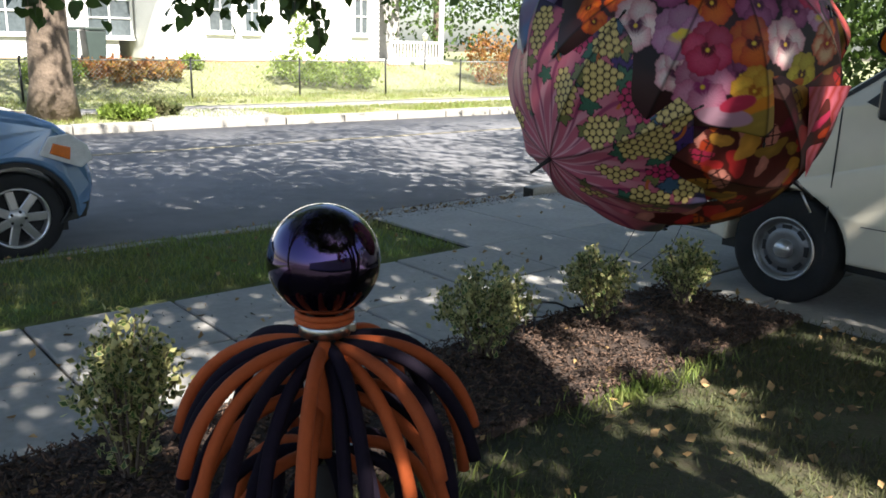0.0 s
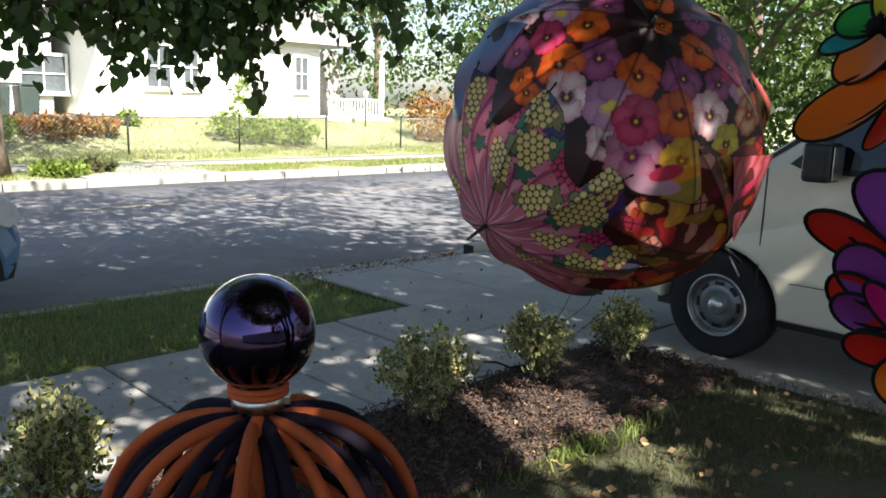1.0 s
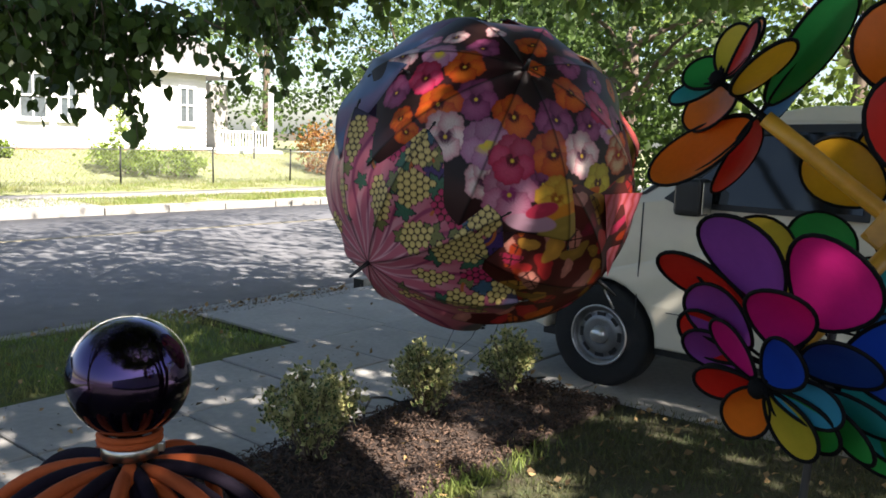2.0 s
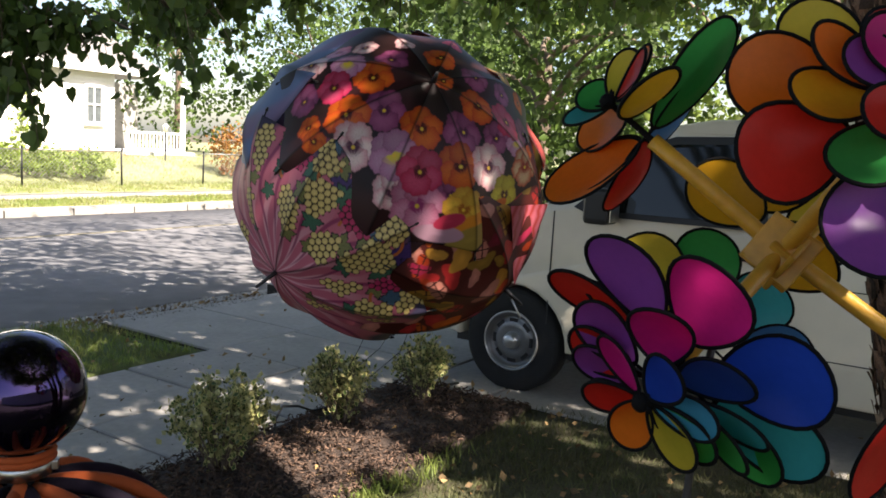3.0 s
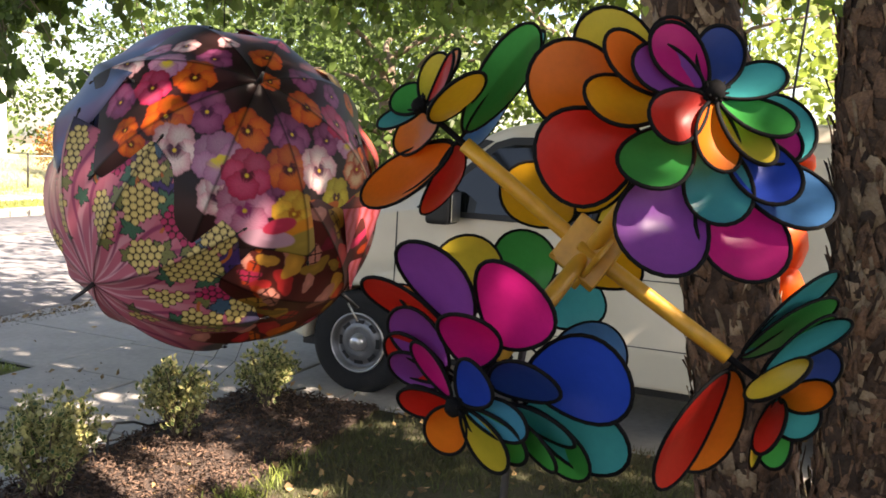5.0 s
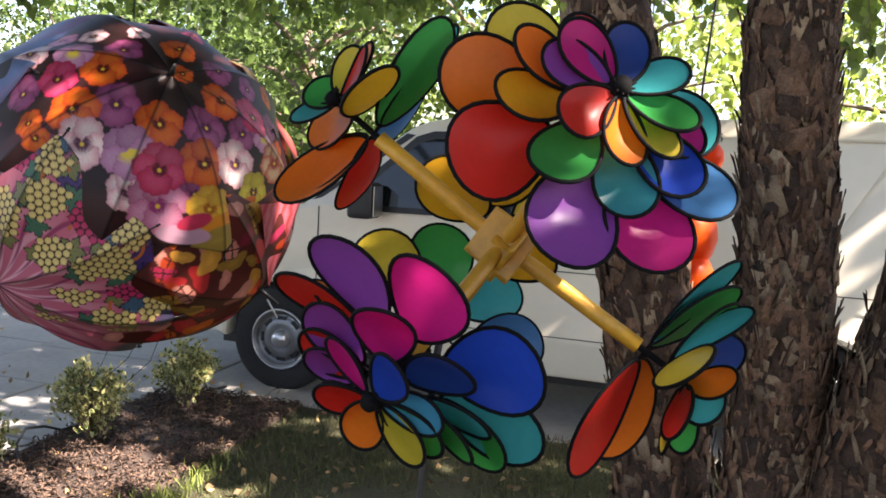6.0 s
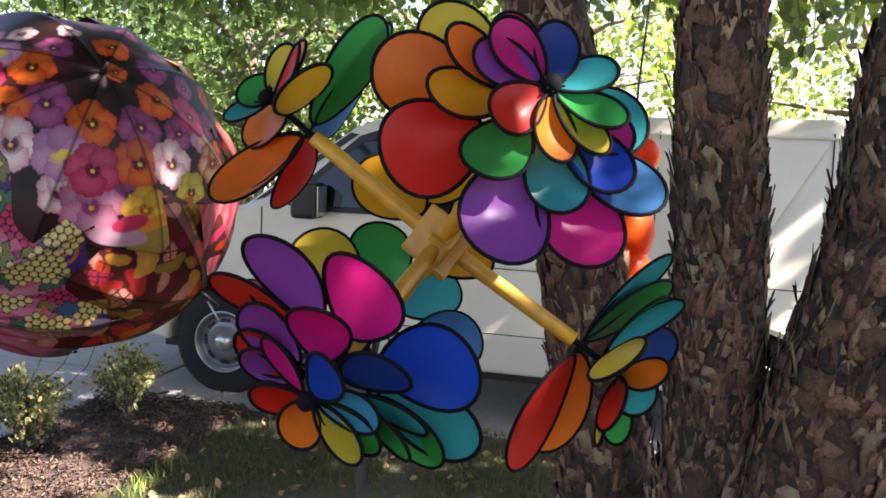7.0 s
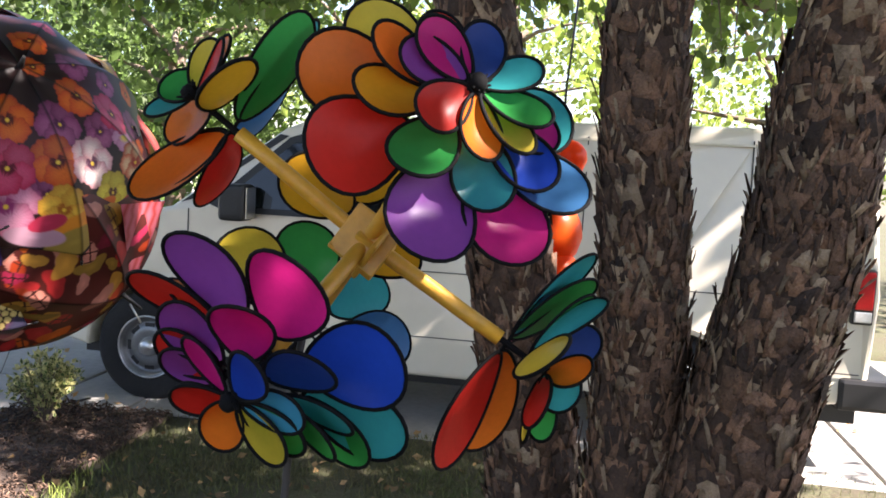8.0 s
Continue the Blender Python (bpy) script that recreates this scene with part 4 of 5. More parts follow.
for a, b in ((ARM_L, ARM_R), (ARM_B, -ARM_B), (ARM_C, -ARM_C)):
    bm = bmesh.new()
    tube(bm, [a * (L_ARM * s) for s in (1, .7, .4, .1)] + [b * (L_ARM * s) for s in (.1, .4, .7, 1)], .0112, 16)
    part("pipe", bm, M_PIPE, whirl, "scuffed yellow plastic pipe")
FACE = Vector((-0.586, -0.803, 0.107))
for ax, side in ((ARM_R, FACE.cross(ARM_R)), (ARM_B, ARM_C), (ARM_C, ARM_L)):
    bm = bmesh.new()
    third = ax.cross(side).normalized()
    m = Matrix((ax, third.cross(ax), third)).transposed().to_4x4()
    box(bm, (-.038, -.038, -.004), (.038, .038, .004), m @ Matrix.Translation((0, 0, .015)), .003)
    box(bm, (-.017, -.017, -.017), (.017, .017, .017), m, .004)
    part("plate", bm, M_PIPE, whirl, "yellow painted plate")


def petal_meshes(length, width, curl, sides=28):
    """An egg-shaped cloth petal with a wavy dish, and the bound edge round it."""
    rim = []
    for i in range(sides):
        a = 2 * math.pi * i / sides
        x = length * (.5 - .5 * math.cos(a))
        k = x / length
        y = width * .5 * math.sin(a) * (0.62 + .62 * k - .22 * k * k)
        rim.append(Vector((x, y, curl * (k * k) + .18 * curl * math.sin(a) * k)))
    bm = bmesh.new()
    rings = []
    for s in (1.0, .75, .5, .25):
        rings.append([bm.verts.new(Vector((length * .52, 0, 0)).lerp(r, s) + Vector((0, 0, -.05 * width * (1 - s * s)))) for r in rim])
    mid = bm.verts.new((length * .52, 0, -.05 * width + curl * .15))
    for a, b in zip(rings, rings[1:]):
        for i in range(sides):
            bm.faces.new((a[i], a[(i + 1) % sides], b[(i + 1) % sides], b[i]))
    for i in range(sides):
        bm.faces.new((rings[-1][i], rings[-1][(i + 1) % sides], mid))
    cloth = finish(bm, "petal", None, True)
    bm = bmesh.new()
    tube(bm, rim + [rim[0]], .0023, 6, cap=False)
    return cloth, finish(bm, "binding", M_EDGE, True)


RINGS = {"outer": (.120, .110, .016), "mid": (.092, .080, .012), "inner": (.082, .064, .008), "long": (.165, .112, .016), "middle": (.128, .080, .012)}
STAND = {"outer": (.022, .060), "mid": (.055, .036), "inner": (.084, .010), "long": (.018, .015), "middle": (.052, .014)}      # along the axis, out from it
CLOTH = {k: petal_meshes(*v) for k, v in RINGS.items()}
CLOTHS = {}
P_RIGHT, P_UP = Vector((0.808, -0.589, 0)), Vector((0.063, 0.087, 0.994))


def petal(kind, shade, parent, m):
    cloth, binding = CLOTH[kind]
    if (kind, shade) not in CLOTHS:
        c = cloth.copy()
        c.materials.append(M_PETAL[shade])
        CLOTHS[(kind, shade)] = c
    p = new("petal", CLOTHS[(kind, shade)])
    p.parent = parent
    p["label"] = shade + " cloth petal with black binding"
    p.matrix_basis = m
    b = new("binding", binding)
    b.parent = p
    return p


def pinwheel(arm, axis, label, rings):
    """Three rings of petals (shade, turn, lift, pitch, size) round a black spindle, one before the other on the axis."""
    e1 = P_RIGHT - axis * P_RIGHT.dot(axis)
    e1 = (e1 if e1.length > .3 else P_UP - axis * P_UP.dot(axis)).normalized()
    m = Matrix((e1, axis.cross(e1), axis)).transposed().to_4x4()
    m.translation = arm * (L_ARM - .008)
    f = empty("pinwheel", Matrix.Identity(4))
    f.parent, f["label"] = whirl, label
    f.matrix_basis = m
    bm = bmesh.new()
    lathe(bm, [(0, -.01), (.011, -.008), (.011, .0), (.0045, .005), (.0045, .08), (.010, .083), (.013, .091), (.008, .100), (0, .102)], 12)
    for k in range(9):
        a = k * 2.4
        tube(bm, [(.006 * math.cos(a), .006 * math.sin(a), .088), (.016 * math.cos(a), .016 * math.sin(a), .094 + .006 * math.sin(k * 5))], [.003, .0012], 5)
    part("knot", bm, M_EDGE, f, "black knot and spindle")
    for kind, row in rings.items():
        z, root = STAND[kind]
        for shade, turn, lift, pitch, size in row:
            petal(kind, shade, f, pose(0, 0, z, 0, 0, turn) @ pose(root, 0, 0, 0, -lift, 0) @ pose(0, 0, 0, pitch) @ Matrix.Scale(size, 4))
            bm = bmesh.new()
            tube(bm, [(0, 0, z), (root * .5, 0, z), (root + .004, 0, z)], .0022, 5)
            w = part("wire", bm, M_EDGE, f)
            w.matrix_basis = pose(0, 0, 0, 0, 0, turn)


pinwheel(Vector((-0.063, -0.741, 0.668)), Vector((-0.063, -0.741, 0.668)), "large rainbow pinwheel flower", {
    "outer": [("gold", 133, 5, -19, 1.05), ("orange", 167, -10, -35, 1.09), ("red", 212, -19, -29, 1.12), ("violet", 265, -25, 1, 1.10), ("magenta", 308, -18, 11, 1.12), ("steel", 342, 0, -1, 1.11), ("teal", 24, 7, 7, 1.01)],
    "mid": [("orange", 153, 3, -5, 1.07), ("amber", 188, -15, -6, 1.06), ("green", 242, -22, 12, 1.08), ("teal", 296, -29, 20, 1.08), ("blue", 331, -9, 12, 1.15), ("magenta", 3, -4, 5, 1.05), ("red", 112, 14, -7, 0.99)],
    "inner": [("red", 228, -16, -18, 1.04), ("orange", 287, -24, -2, 1.01), ("gold", 328, -15, -1, 1.10), ("green", 345, 6, 0, 1.07), ("teal", 31, 20, -14, 1.00), ("navy", 85, 17, -2, 1.02), ("magenta", 139, 9, -25, 1.06), ("violet", 160, -7, -27, 1.04)]})
pinwheel(Vector((-0.787, -0.279, -0.550)), Vector((-0.787, -0.279, -0.550)), "rainbow pinwheel flower with magenta and blue petals", {
    "outer": [("violet", 123, -7, 0, 1.09), ("magenta", 76, -11, -5, 1.10), ("blue", 22, -17, -22, 1.10), ("teal", 337, -13, -14, 1.15), ("green", 319, -5, 0, 1.02), ("red", 158, 2, -13, 1.07), ("orange", 175, -31, -49, 0.96)],
    "mid": [("violet", 164, -11, 14, 1.07), ("magenta", 91, -5, 15, 1.06), ("navy", 38, -13, 9, 1.05), ("teal", 349, -16, 11, 1.10), ("green", 336, -1, 10, 1.10), ("red", 187, -4, 2, 1.08), ("violet", 197, 2, -7, 0.99)],
    "inner": [("blue", 66, -7, -15, 1.03), ("sky", 5, -11, -17, 1.01), ("green", 333, -6, -9, 1.13), ("gold", 319, 6, -9, 1.06), ("orange", 257, 13, -7, 0.99), ("red", 211, 7, -10, 1.01), ("orange", 213, -4, -12, 0.98), ("magenta", 156, -19, -4, 0.98)]})
pinwheel(Vector((-0.620, 0.495, 0.608)), Vector((-0.732, 0.305, 0.609)), "orange and green pinwheel flower seen edge-on", {
    "long": [("green", 357, 5, -38, 1.04), ("steel", 76, -17, -16, 0.98), ("teal", 16, -3, -22, 1.04), ("amber", 161, 12, -18, 1.02), ("orange", 172, 14, -26, 1.00), ("red", 153, -24, 16, 0.90)],
    "middle": [("amber", 309, 3, -28, 1.13), ("orange", 130, 12, -24, 1.03)],
    "inner": [("gold", 53, 20, 25, 1.02), ("red", 349, 5, 20, 1.01), ("green", 111, 28, 8, 1.01), ("orange", 12, 5, 16, 1.02), ("teal", 148, 23, -3, 0.97)]})
pinwheel(Vector((0.543, -0.651, -0.530)), Vector((0.471, -0.719, -0.510)), "teal and orange pinwheel flower seen edge-on", {
    "long": [("violet", 250, -3, 9, 1.00), ("red", 207, 4, 19, 1.09), ("orange", 239, 12, 31, 1.09), ("green", 346, 14, -8, 0.99), ("teal", 4, 5, -11, 1.01), ("magenta", 332, 1, -5, 0.99)],
    "middle": [("gold", 102, 8, -15, 1.15), ("navy", 326, 29, -28, 1.05), ("teal", 20, 15, 25, 0.95), ("green", 357, 8, -15, 0.96)],
    "inner": [("red", 152, 13, -14, 1.05), ("green", 179, 31, -33, 1.03), ("teal", 119, 34, -14, 1.00), ("gold", 199, 14, -13, 1.09), ("orange", 85, 30, -1, 0.96)]})
pinwheel(Vector((0.063, 0.741, -0.668)), Vector((0.063, 0.741, -0.668)), "rainbow pinwheel flower turned away", {
    "outer": [("gold", 218, -16, -27, 1.15), ("green", 261, -28, -10, 1.10), ("teal", 310, -14, 1, 1.06), ("steel", 353, -12, 8, 1.02), ("blue", 33, 9, 6, 0.97)]})
pinwheel(Vector((0.787, 0.279, 0.550)), Vector((0.787, 0.279, 0.550)), "rainbow pinwheel flower at the back", {
    "outer": [("amber", 156, -45, 19, 1.15), ("gold", 102, -44, -1, 1.15), ("teal", 329, 23, 0, 1.15), ("green", 14, -2, 4, 1.12)]})
# two amber discs of foil cloth behind the plates
for at_, tip in (((.822, 1.048, 1.72), 12), ((.895, .972, 1.638), -20)):
    d = Vector(at_) - HUB
    face = Matrix((P_RIGHT, P_UP, Vector((-.586, -.803, .107)))).transposed().to_4x4()
    petal("outer", "amber", whirl, Matrix.Translation(d) @ face @ pose(0, 0, 0, tip, 8, 150) @ pose(-.06, 0, 0))
bm = bmesh.new()
tube(bm, [Vector((0.67, 0.88, -.05)) - HUB, Vector((0.67, 0.88, 1.15)) - HUB, ARM_C * .17 + Vector((0, 0, -.06)), ARM_C * .15], .005, 10)
part("stake", bm, M_POST, whirl, "thin dark stake")

# ---- river birch clump with peeling bark ----
M_BIRCH = material("birch_bark", (0.075, 0.042, 0.026), 0.95, scale=16, second=(0.028, 0.016, 0.011), bump=1.0, bump_scale=30)
M_FLAKE_PALE = material("pale_bark_flake", (0.30, 0.215, 0.135), 0.85, scale=25, second=(0.16, 0.10, 0.06), bump=0.5, bump_scale=120, island=0.45)
M_FLAKE = material("bark_flake", (0.165, 0.088, 0.05), 0.85, scale=25, second=(0.05, 0.026, 0.016), bump=0.6, bump_scale=120, island=0.8)
birch = empty("river_birch", pose(1.93, 1.35, 0), "river birch with three trunks of peeling brown bark", "tree")
BASE = Vector((1.93, 1.35, 0))


def trunk(pts, r0, r1, flakes):
    pts = [Vector(p) - BASE for p in pts]
    n = 64
    path = []
    for i in range(n + 1):
        s = i / n * (len(pts) - 1)
        j = min(int(s), len(pts) - 2)
        p0, p1, p2, p3 = pts[max(j - 1, 0)], pts[j], pts[j + 1], pts[min(j + 2, len(pts) - 1)]
        t = s - j
        path.append(.5 * ((2 * p1) + (p2 - p0) * t + (2 * p0 - 5 * p1 + 4 * p2 - p3) * t * t + (3 * p1 - p0 - 3 * p2 + p3) * t ** 3))
    rad = [r0 + (r1 - r0) * i / n + .08 * math.exp(-i / 5) for i in range(n + 1)]
    bm = bmesh.new()
    rings = tube(bm, path, rad, 36)
    for i, ring in enumerate(rings):
        for v in ring:
            c = path[i]
            w = v.co * 9
            k = noise.noise(w) * .07 + noise.noise(w * 3.1) * .045
            v.co = c + (v.co - c) * (1 + k)
    body = part("trunk", bm, M_BIRCH, birch, smooth=False)
    # curled flakes of bark
    rng = np.random.default_rng(len(path) + int(r0 * 1000) + flakes)
    P = np.array([list(p) for p in path])
    T = np.gradient(P, axis=0)
    T /= np.linalg.norm(T, axis=1)[:, None]
    sheets = {"peeling_bark": ([], []), "pale_bark": ([], [])}
    for _ in range(flakes):
        i = int(rng.uniform(2, n * .8))
        a = rng.uniform(0, 2 * math.pi)
        t = T[i]
        e = np.cross(t, [0.3, .2, .9]) if abs(t[2]) < .9 else np.cross(t, [1, .1, 0])
        e /= np.linalg.norm(e)
        g = np.cross(t, e)
        nrm = e * math.cos(a) + g * math.sin(a)
        tan = np.cross(t, nrm)
        c = P[i] + T[i] * rng.uniform(-.03, .03) + nrm * rad[i] * rng.uniform(.97, 1.03)
        big, sliver = rng.random() < .14, rng.random() < .16
        w, h = rng.uniform(.008, .022) * (1.6 if big else 1), rng.uniform(.010, .036) * (1.6 if big else 1)
        if sliver:
            w, h = rng.uniform(.003, .009), rng.uniform(.015, .045)
        roll = rng.uniform(-.5, .5)
        tt, aa = t * math.cos(roll) + tan * math.sin(roll), tan * math.cos(roll) - t * math.sin(roll)
        lift, cu = rng.uniform(.001, .006) + (.003 if big else 0) + (.010 if sliver else 0), rng.uniform(-.5, 1.3) + (1 if sliver else 0)
        vs, fs = sheets["pale_bark" if rng.random() < .2 else "peeling_bark"]
        b = len(vs)
        jag = rng.uniform(.5, 1.2, 6)
        for (x, y), k in zip(((-1, -.9), (0, -1), (1, -.9), (1, .9), (0, 1), (-1, .9)), jag):
            x, y = x * k, y * k
            out = lift * (.35 + .65 * max(0, y * cu)) + (.5 * w * abs(x) * cu * .5 if cu > 0 else 0)
            vs.append(c + aa * w * x + tt * h * y + nrm * out)
        fs += [(b, b + 1, b + 4, b + 5), (b + 1, b + 2, b + 3, b + 4)]
        # a darker turned-in thickness below each flake
        d0 = len(vs)
        for q in (0, 1, 2, 3, 4, 5):
            vs.append(vs[b + q] - nrm * .0015)
        for q in range(6):
            s = (q + 1) % 6
            fs.append((b + q, d0 + q, d0 + s, b + s))
    for name, (vs, fs) in sheets.items():
        ob = new(name, raw(name, np.array(vs), np.array(fs), M_FLAKE if name == "peeling_bark" else M_FLAKE_PALE))
        ob.parent = body
        tagged(ob, "curled flakes of peeling bark" if name == "peeling_bark" else "pale tan flakes of inner bark", kind="stuff")


trunk([(1.90, 1.45, -.05), (1.872, 1.524, .865), (1.794, 1.607, 1.538), (1.695, 1.701, 2.208), (1.85, 2.4, 3.4), (2.2, 3.2, 4.8)], .138, .075, 3400)
trunk([(1.90, 1.18, -.05), (1.879, 1.196, 1.021), (1.869, 1.211, 1.581), (1.849, 1.237, 2.183), (2.15, 1.4, 3.4), (2.6, 1.3, 5.0)], .118, .078, 3800)
trunk([(1.87, 1.05, -.05), (1.941, .965, 1.083), (1.991, .87, 1.617), (2.023, .80, 2.164), (2.3, .45, 3.4), (2.8, -.2, 4.8)], .150, .085, 4000)
bm = bmesh.new()
for a, b in (((2.0, 2.7, 3.9), (0.5, 2.5, 4.45)), ((2.2, 3.2, 4.8), (1.0, 5.5, 5.6)), ((2.6, 1.3, 5.0), (4.5, 2.5, 6.2)), ((2.8, -.2, 4.8), (4.2, -2.4, 6.4)), ((2.3, 1.5, 4.0), (0.3, 0.0, 5.6)), ((2.2, 3.0, 4.6), (2.9, 5.8, 6.3)), ((2.6, .4, 4.6), (2.0, -3.0, 6.0))):
    limb(bm, Vector(a) - BASE, Vector(b) - BASE, .055, .015, .06)
part("limbs", bm, M_BIRCH, birch)
pts = clumps(Vector((2.3, -.2, 6.2)) - BASE, (5.8, 6.6, 1.8), 1080, 44, .44, .7)
# gaps in the crown that let the sun through
for spot_, gap in (((.50, 4.37, 0), .26), ((.98, 4.58, 0), .20), ((.63, 3.91, 0), .22), ((1.35, 3.96, 0), .16), ((.9, 3.0, 0), .16), ((1.45, 3.0, 0), .22), ((.665, .886, 1.60), .0)):
    w = pts + np.array(BASE) - np.array(spot_)
    s = np.array(SUN_TO)
    off = np.linalg.norm(w - (w @ s)[:, None] * s, axis=1)
    pts = pts[off > (gap + .07) * RNG.uniform(.75, 1.3, len(pts))]
scatter("crown", pts, RNG.uniform(.7, 1.3, len(pts)) * .19, LEAF, M_LEAF, (0, 0, -.6), .8, birch)

# ---- orange balloons between the trunks ----
M_BALLOON = material("orange_balloon", (0.72, 0.11, 0.012), 0.34, scale=6, vary=0.2, transl=0.5, spec=0.3)
string = empty("balloon_string", Matrix.Translation((2.063, 1.673, 1.701)), "string of glossy orange balloons tied between birch trunks", "balloons")
O_S = string.matrix_world.translation.copy()
for x, y, z, r in ((2.039, 1.702, 1.789, 0.050), (2.075, 1.659, 1.796, 0.046), (2.063, 1.673, 1.701, 0.070), (2.047, 1.680, 1.570, 0.079), (2.047, 1.659, 1.441, 0.066), (2.063, 1.625, 1.379, 0.056)):
    r *= 1.2
    bm = bmesh.new()
    lathe(bm, [(0, -1.25 * r), (.22 * r, -1.2 * r), (.3 * r, -1.08 * r), (.7 * r, -.75 * r), (.95 * r, -.3 * r), (r, .1 * r), (.9 * r, .55 * r), (.6 * r, .9 * r), (.25 * r, 1.04 * r), (0, 1.06 * r)], 24, Matrix.Translation(Vector((x, y, z)) - O_S) @ pose(0, 0, 0, random.uniform(-40, 40), random.uniform(-40, 40), 0))
    part("balloon", bm, M_BALLOON, string, "", True)
bm = bmesh.new()
tube(bm, [Vector((0, 0, .12)), Vector((0, 0, .3)), Vector((.02, -.1, 1.6))], .004, 6)
part("cord", bm, M_RIB, string)

# ---- van on the drive ----
M_VAN = material("white_van_paint", (0.70, 0.64, 0.51), 0.28, scale=1.5, vary=0.06, coat=0.6)
M_BLACK = material("black_trim", (0.012, 0.012, 0.013), 0.5, scale=8)
M_TYRE = material("tyre_rubber", (0.014, 0.014, 0.015), 0.85, scale=20, bump=0.3, bump_scale=80)
M_RIM = material("grey_steel_rim", (0.24, 0.24, 0.245), 0.42, metal=0.7, scale=12, vary=0.25)
M_ALLOY = material("silver_alloy", (0.60, 0.60, 0.60), 0.3, metal=0.8, scale=12, vary=0.15)
M_CARGLASS = material("dark_car_glass", (0.008, 0.011, 0.011), 0.05, spec=0.45)
M_LAMP_RED = material("red_lamp", (0.45, 0.012, 0.012), 0.15, coat=1.0)
M_LAMP_CLEAR = material("clear_lamp", (0.75, 0.75, 0.72), 0.08, coat=1.0, vary=0.3, scale=14)
M_AMBER = material("amber_lamp", (0.75, 0.18, 0.02), 0.2, coat=1.0)
M_CAR = material("blue_car_paint", (0.15, 0.27, 0.46), 0.22, metal=0.25, scale=2, vary=0.08, coat=1.0)


def arch(cx, cz, r, a0=180, a1=0, n=14):
    return [(cx + r * math.cos(math.radians(a0 + (a1 - a0) * i / n)), cz + r * math.sin(math.radians(a0 + (a1 - a0) * i / n))) for i in range(n + 1)]


def shell(profile, y0, y1, lean, bevel):
    """A body: the side profile (along, up) drawn out across, leaning in towards the roof."""
    bm = bmesh.new()
    a = [bm.verts.new((x, y0, z)) for x, z in profile]
    b = [bm.verts.new((x, y1, z)) for x, z in profile]
    n = len(profile)
    fa, fb = bm.faces.new(a), bm.faces.new(b[::-1])
    for i in range(n):
        j = (i + 1) % n
        bm.faces.new((a[j], a[i], b[i], b[j]))
    bmesh.ops.recalc_face_normals(bm, faces=bm.faces)
    if bevel:
        es = [e for e in bm.edges if e.verts[0].co.y == e.verts[1].co.y]
        bmesh.ops.bevel(bm, geom=es, offset=bevel, segments=3, profile=.6, affect="EDGES")
    mid = (y0 + y1) / 2
    for v in bm.verts:
        v.co.y = mid + (v.co.y - mid) * (1 - lean(v.co.x, v.co.z))
    return bm


def wheel(parent, x, y, z, r, rim_r, w, alloy, spokes):
    """Tyre, rim and cap, with the outer face towards -y."""
    m = pose(x, y, z, 90, 0, 0)
    bm = bmesh.new()
    lathe(bm, [(rim_r, -w), (r * .93, -w), (r, -w * .75), (r, -.03), (r * .97, -.008), (r * .9, .004), (rim_r * 1.05, 0), (rim_r, -.01), (rim_r, -w)], 48, m)
    tyre = part("wheel", bm, M_TYRE, parent, "black rubber tyre", True)
    bm = bmesh.new()
    if alloy:
        lathe(bm, [(rim_r, -.12), (rim_r, .002), (rim_r * .94, .0), (rim_r * .9, -.03), (rim_r * .9, -.12)], 40, m)
        for k in range(spokes):
            box(bm, (.03, -.034, -.035), (rim_r * .93, .034, -.008), m @ pose(0, 0, 0, 0, 3, 360 * k / spokes), .008, 1)
        lathe(bm, [(0, .004), (.05, .002), (.075, -.012), (.075, -.05)], 24, m)
    else:
        lathe(bm, [(rim_r, -.06), (rim_r * 1.02, .008), (rim_r * .95, .01), (rim_r * .90, -.02), (rim_r * .80, -.045), (rim_r * .72, -.03), (rim_r * .55, -.012), (rim_r * .42, -.02), (rim_r * .33, -.02), (0, -.02)], 48, m)
    rim = part("rim", bm, M_ALLOY if alloy else M_RIM, tyre, "silver alloy rim" if alloy else "grey steel rim")
    bm = bmesh.new()
    if alloy:
        lathe(bm, [(0, -.118), (rim_r * .9, -.115)], 32, m)
        part("hollow", bm, M_BLACK, tyre)
        for k in range(5):
            bm = bmesh.new()
            lathe(bm, [(0, .008), (.011, .007), (.012, -.01)], 8, m @ pose(.055 * math.cos(k * 1.257), .055 * math.sin(k * 1.257), 0))
            part("wheel_nut", bm, M_BLACK, tyre)
    else:
        lathe(bm, [(rim_r * .975, .0), (rim_r * .98, .012), (rim_r * 1.01, .015), (rim_r * 1.035, .010), (rim_r * 1.035, .0)], 48, m)
        part("trim_ring", bm, M_ALLOY, tyre, "bright trim ring")
        bm = bmesh.new()
        lathe(bm, [(0, .045), (.035, .043), (.055, .03), (.062, .0), (.066, -.02)], 24, m)
        part("hub_cap", bm, M_ALLOY, tyre, "domed metal hub cap")
        for k in range(8):
            bm = bmesh.new()
            a = k * math.pi / 4
            box(bm, (-.034, -.014, -.004), (.034, .014, .004), m @ pose(rim_r * .70 * math.cos(a), rim_r * .70 * math.sin(a), -.026, 0, 0, 90 + math.degrees(a)), .0)
            part("vent_slot", bm, M_BLACK, tyre)


# local axes: x forward (towards the street), y away from the yard, z up
van = empty("van", Matrix.Translation(uv(5.365, 0.03, 0.0)) @ Matrix.Rotation(radians(130), 4, "Z"), "cream white panel van parked on the driveway", "van")


def vlean(x, z):
    return .0 if z < 1.1 else .13 * ((z - 1.1) / .87) ** 1.6


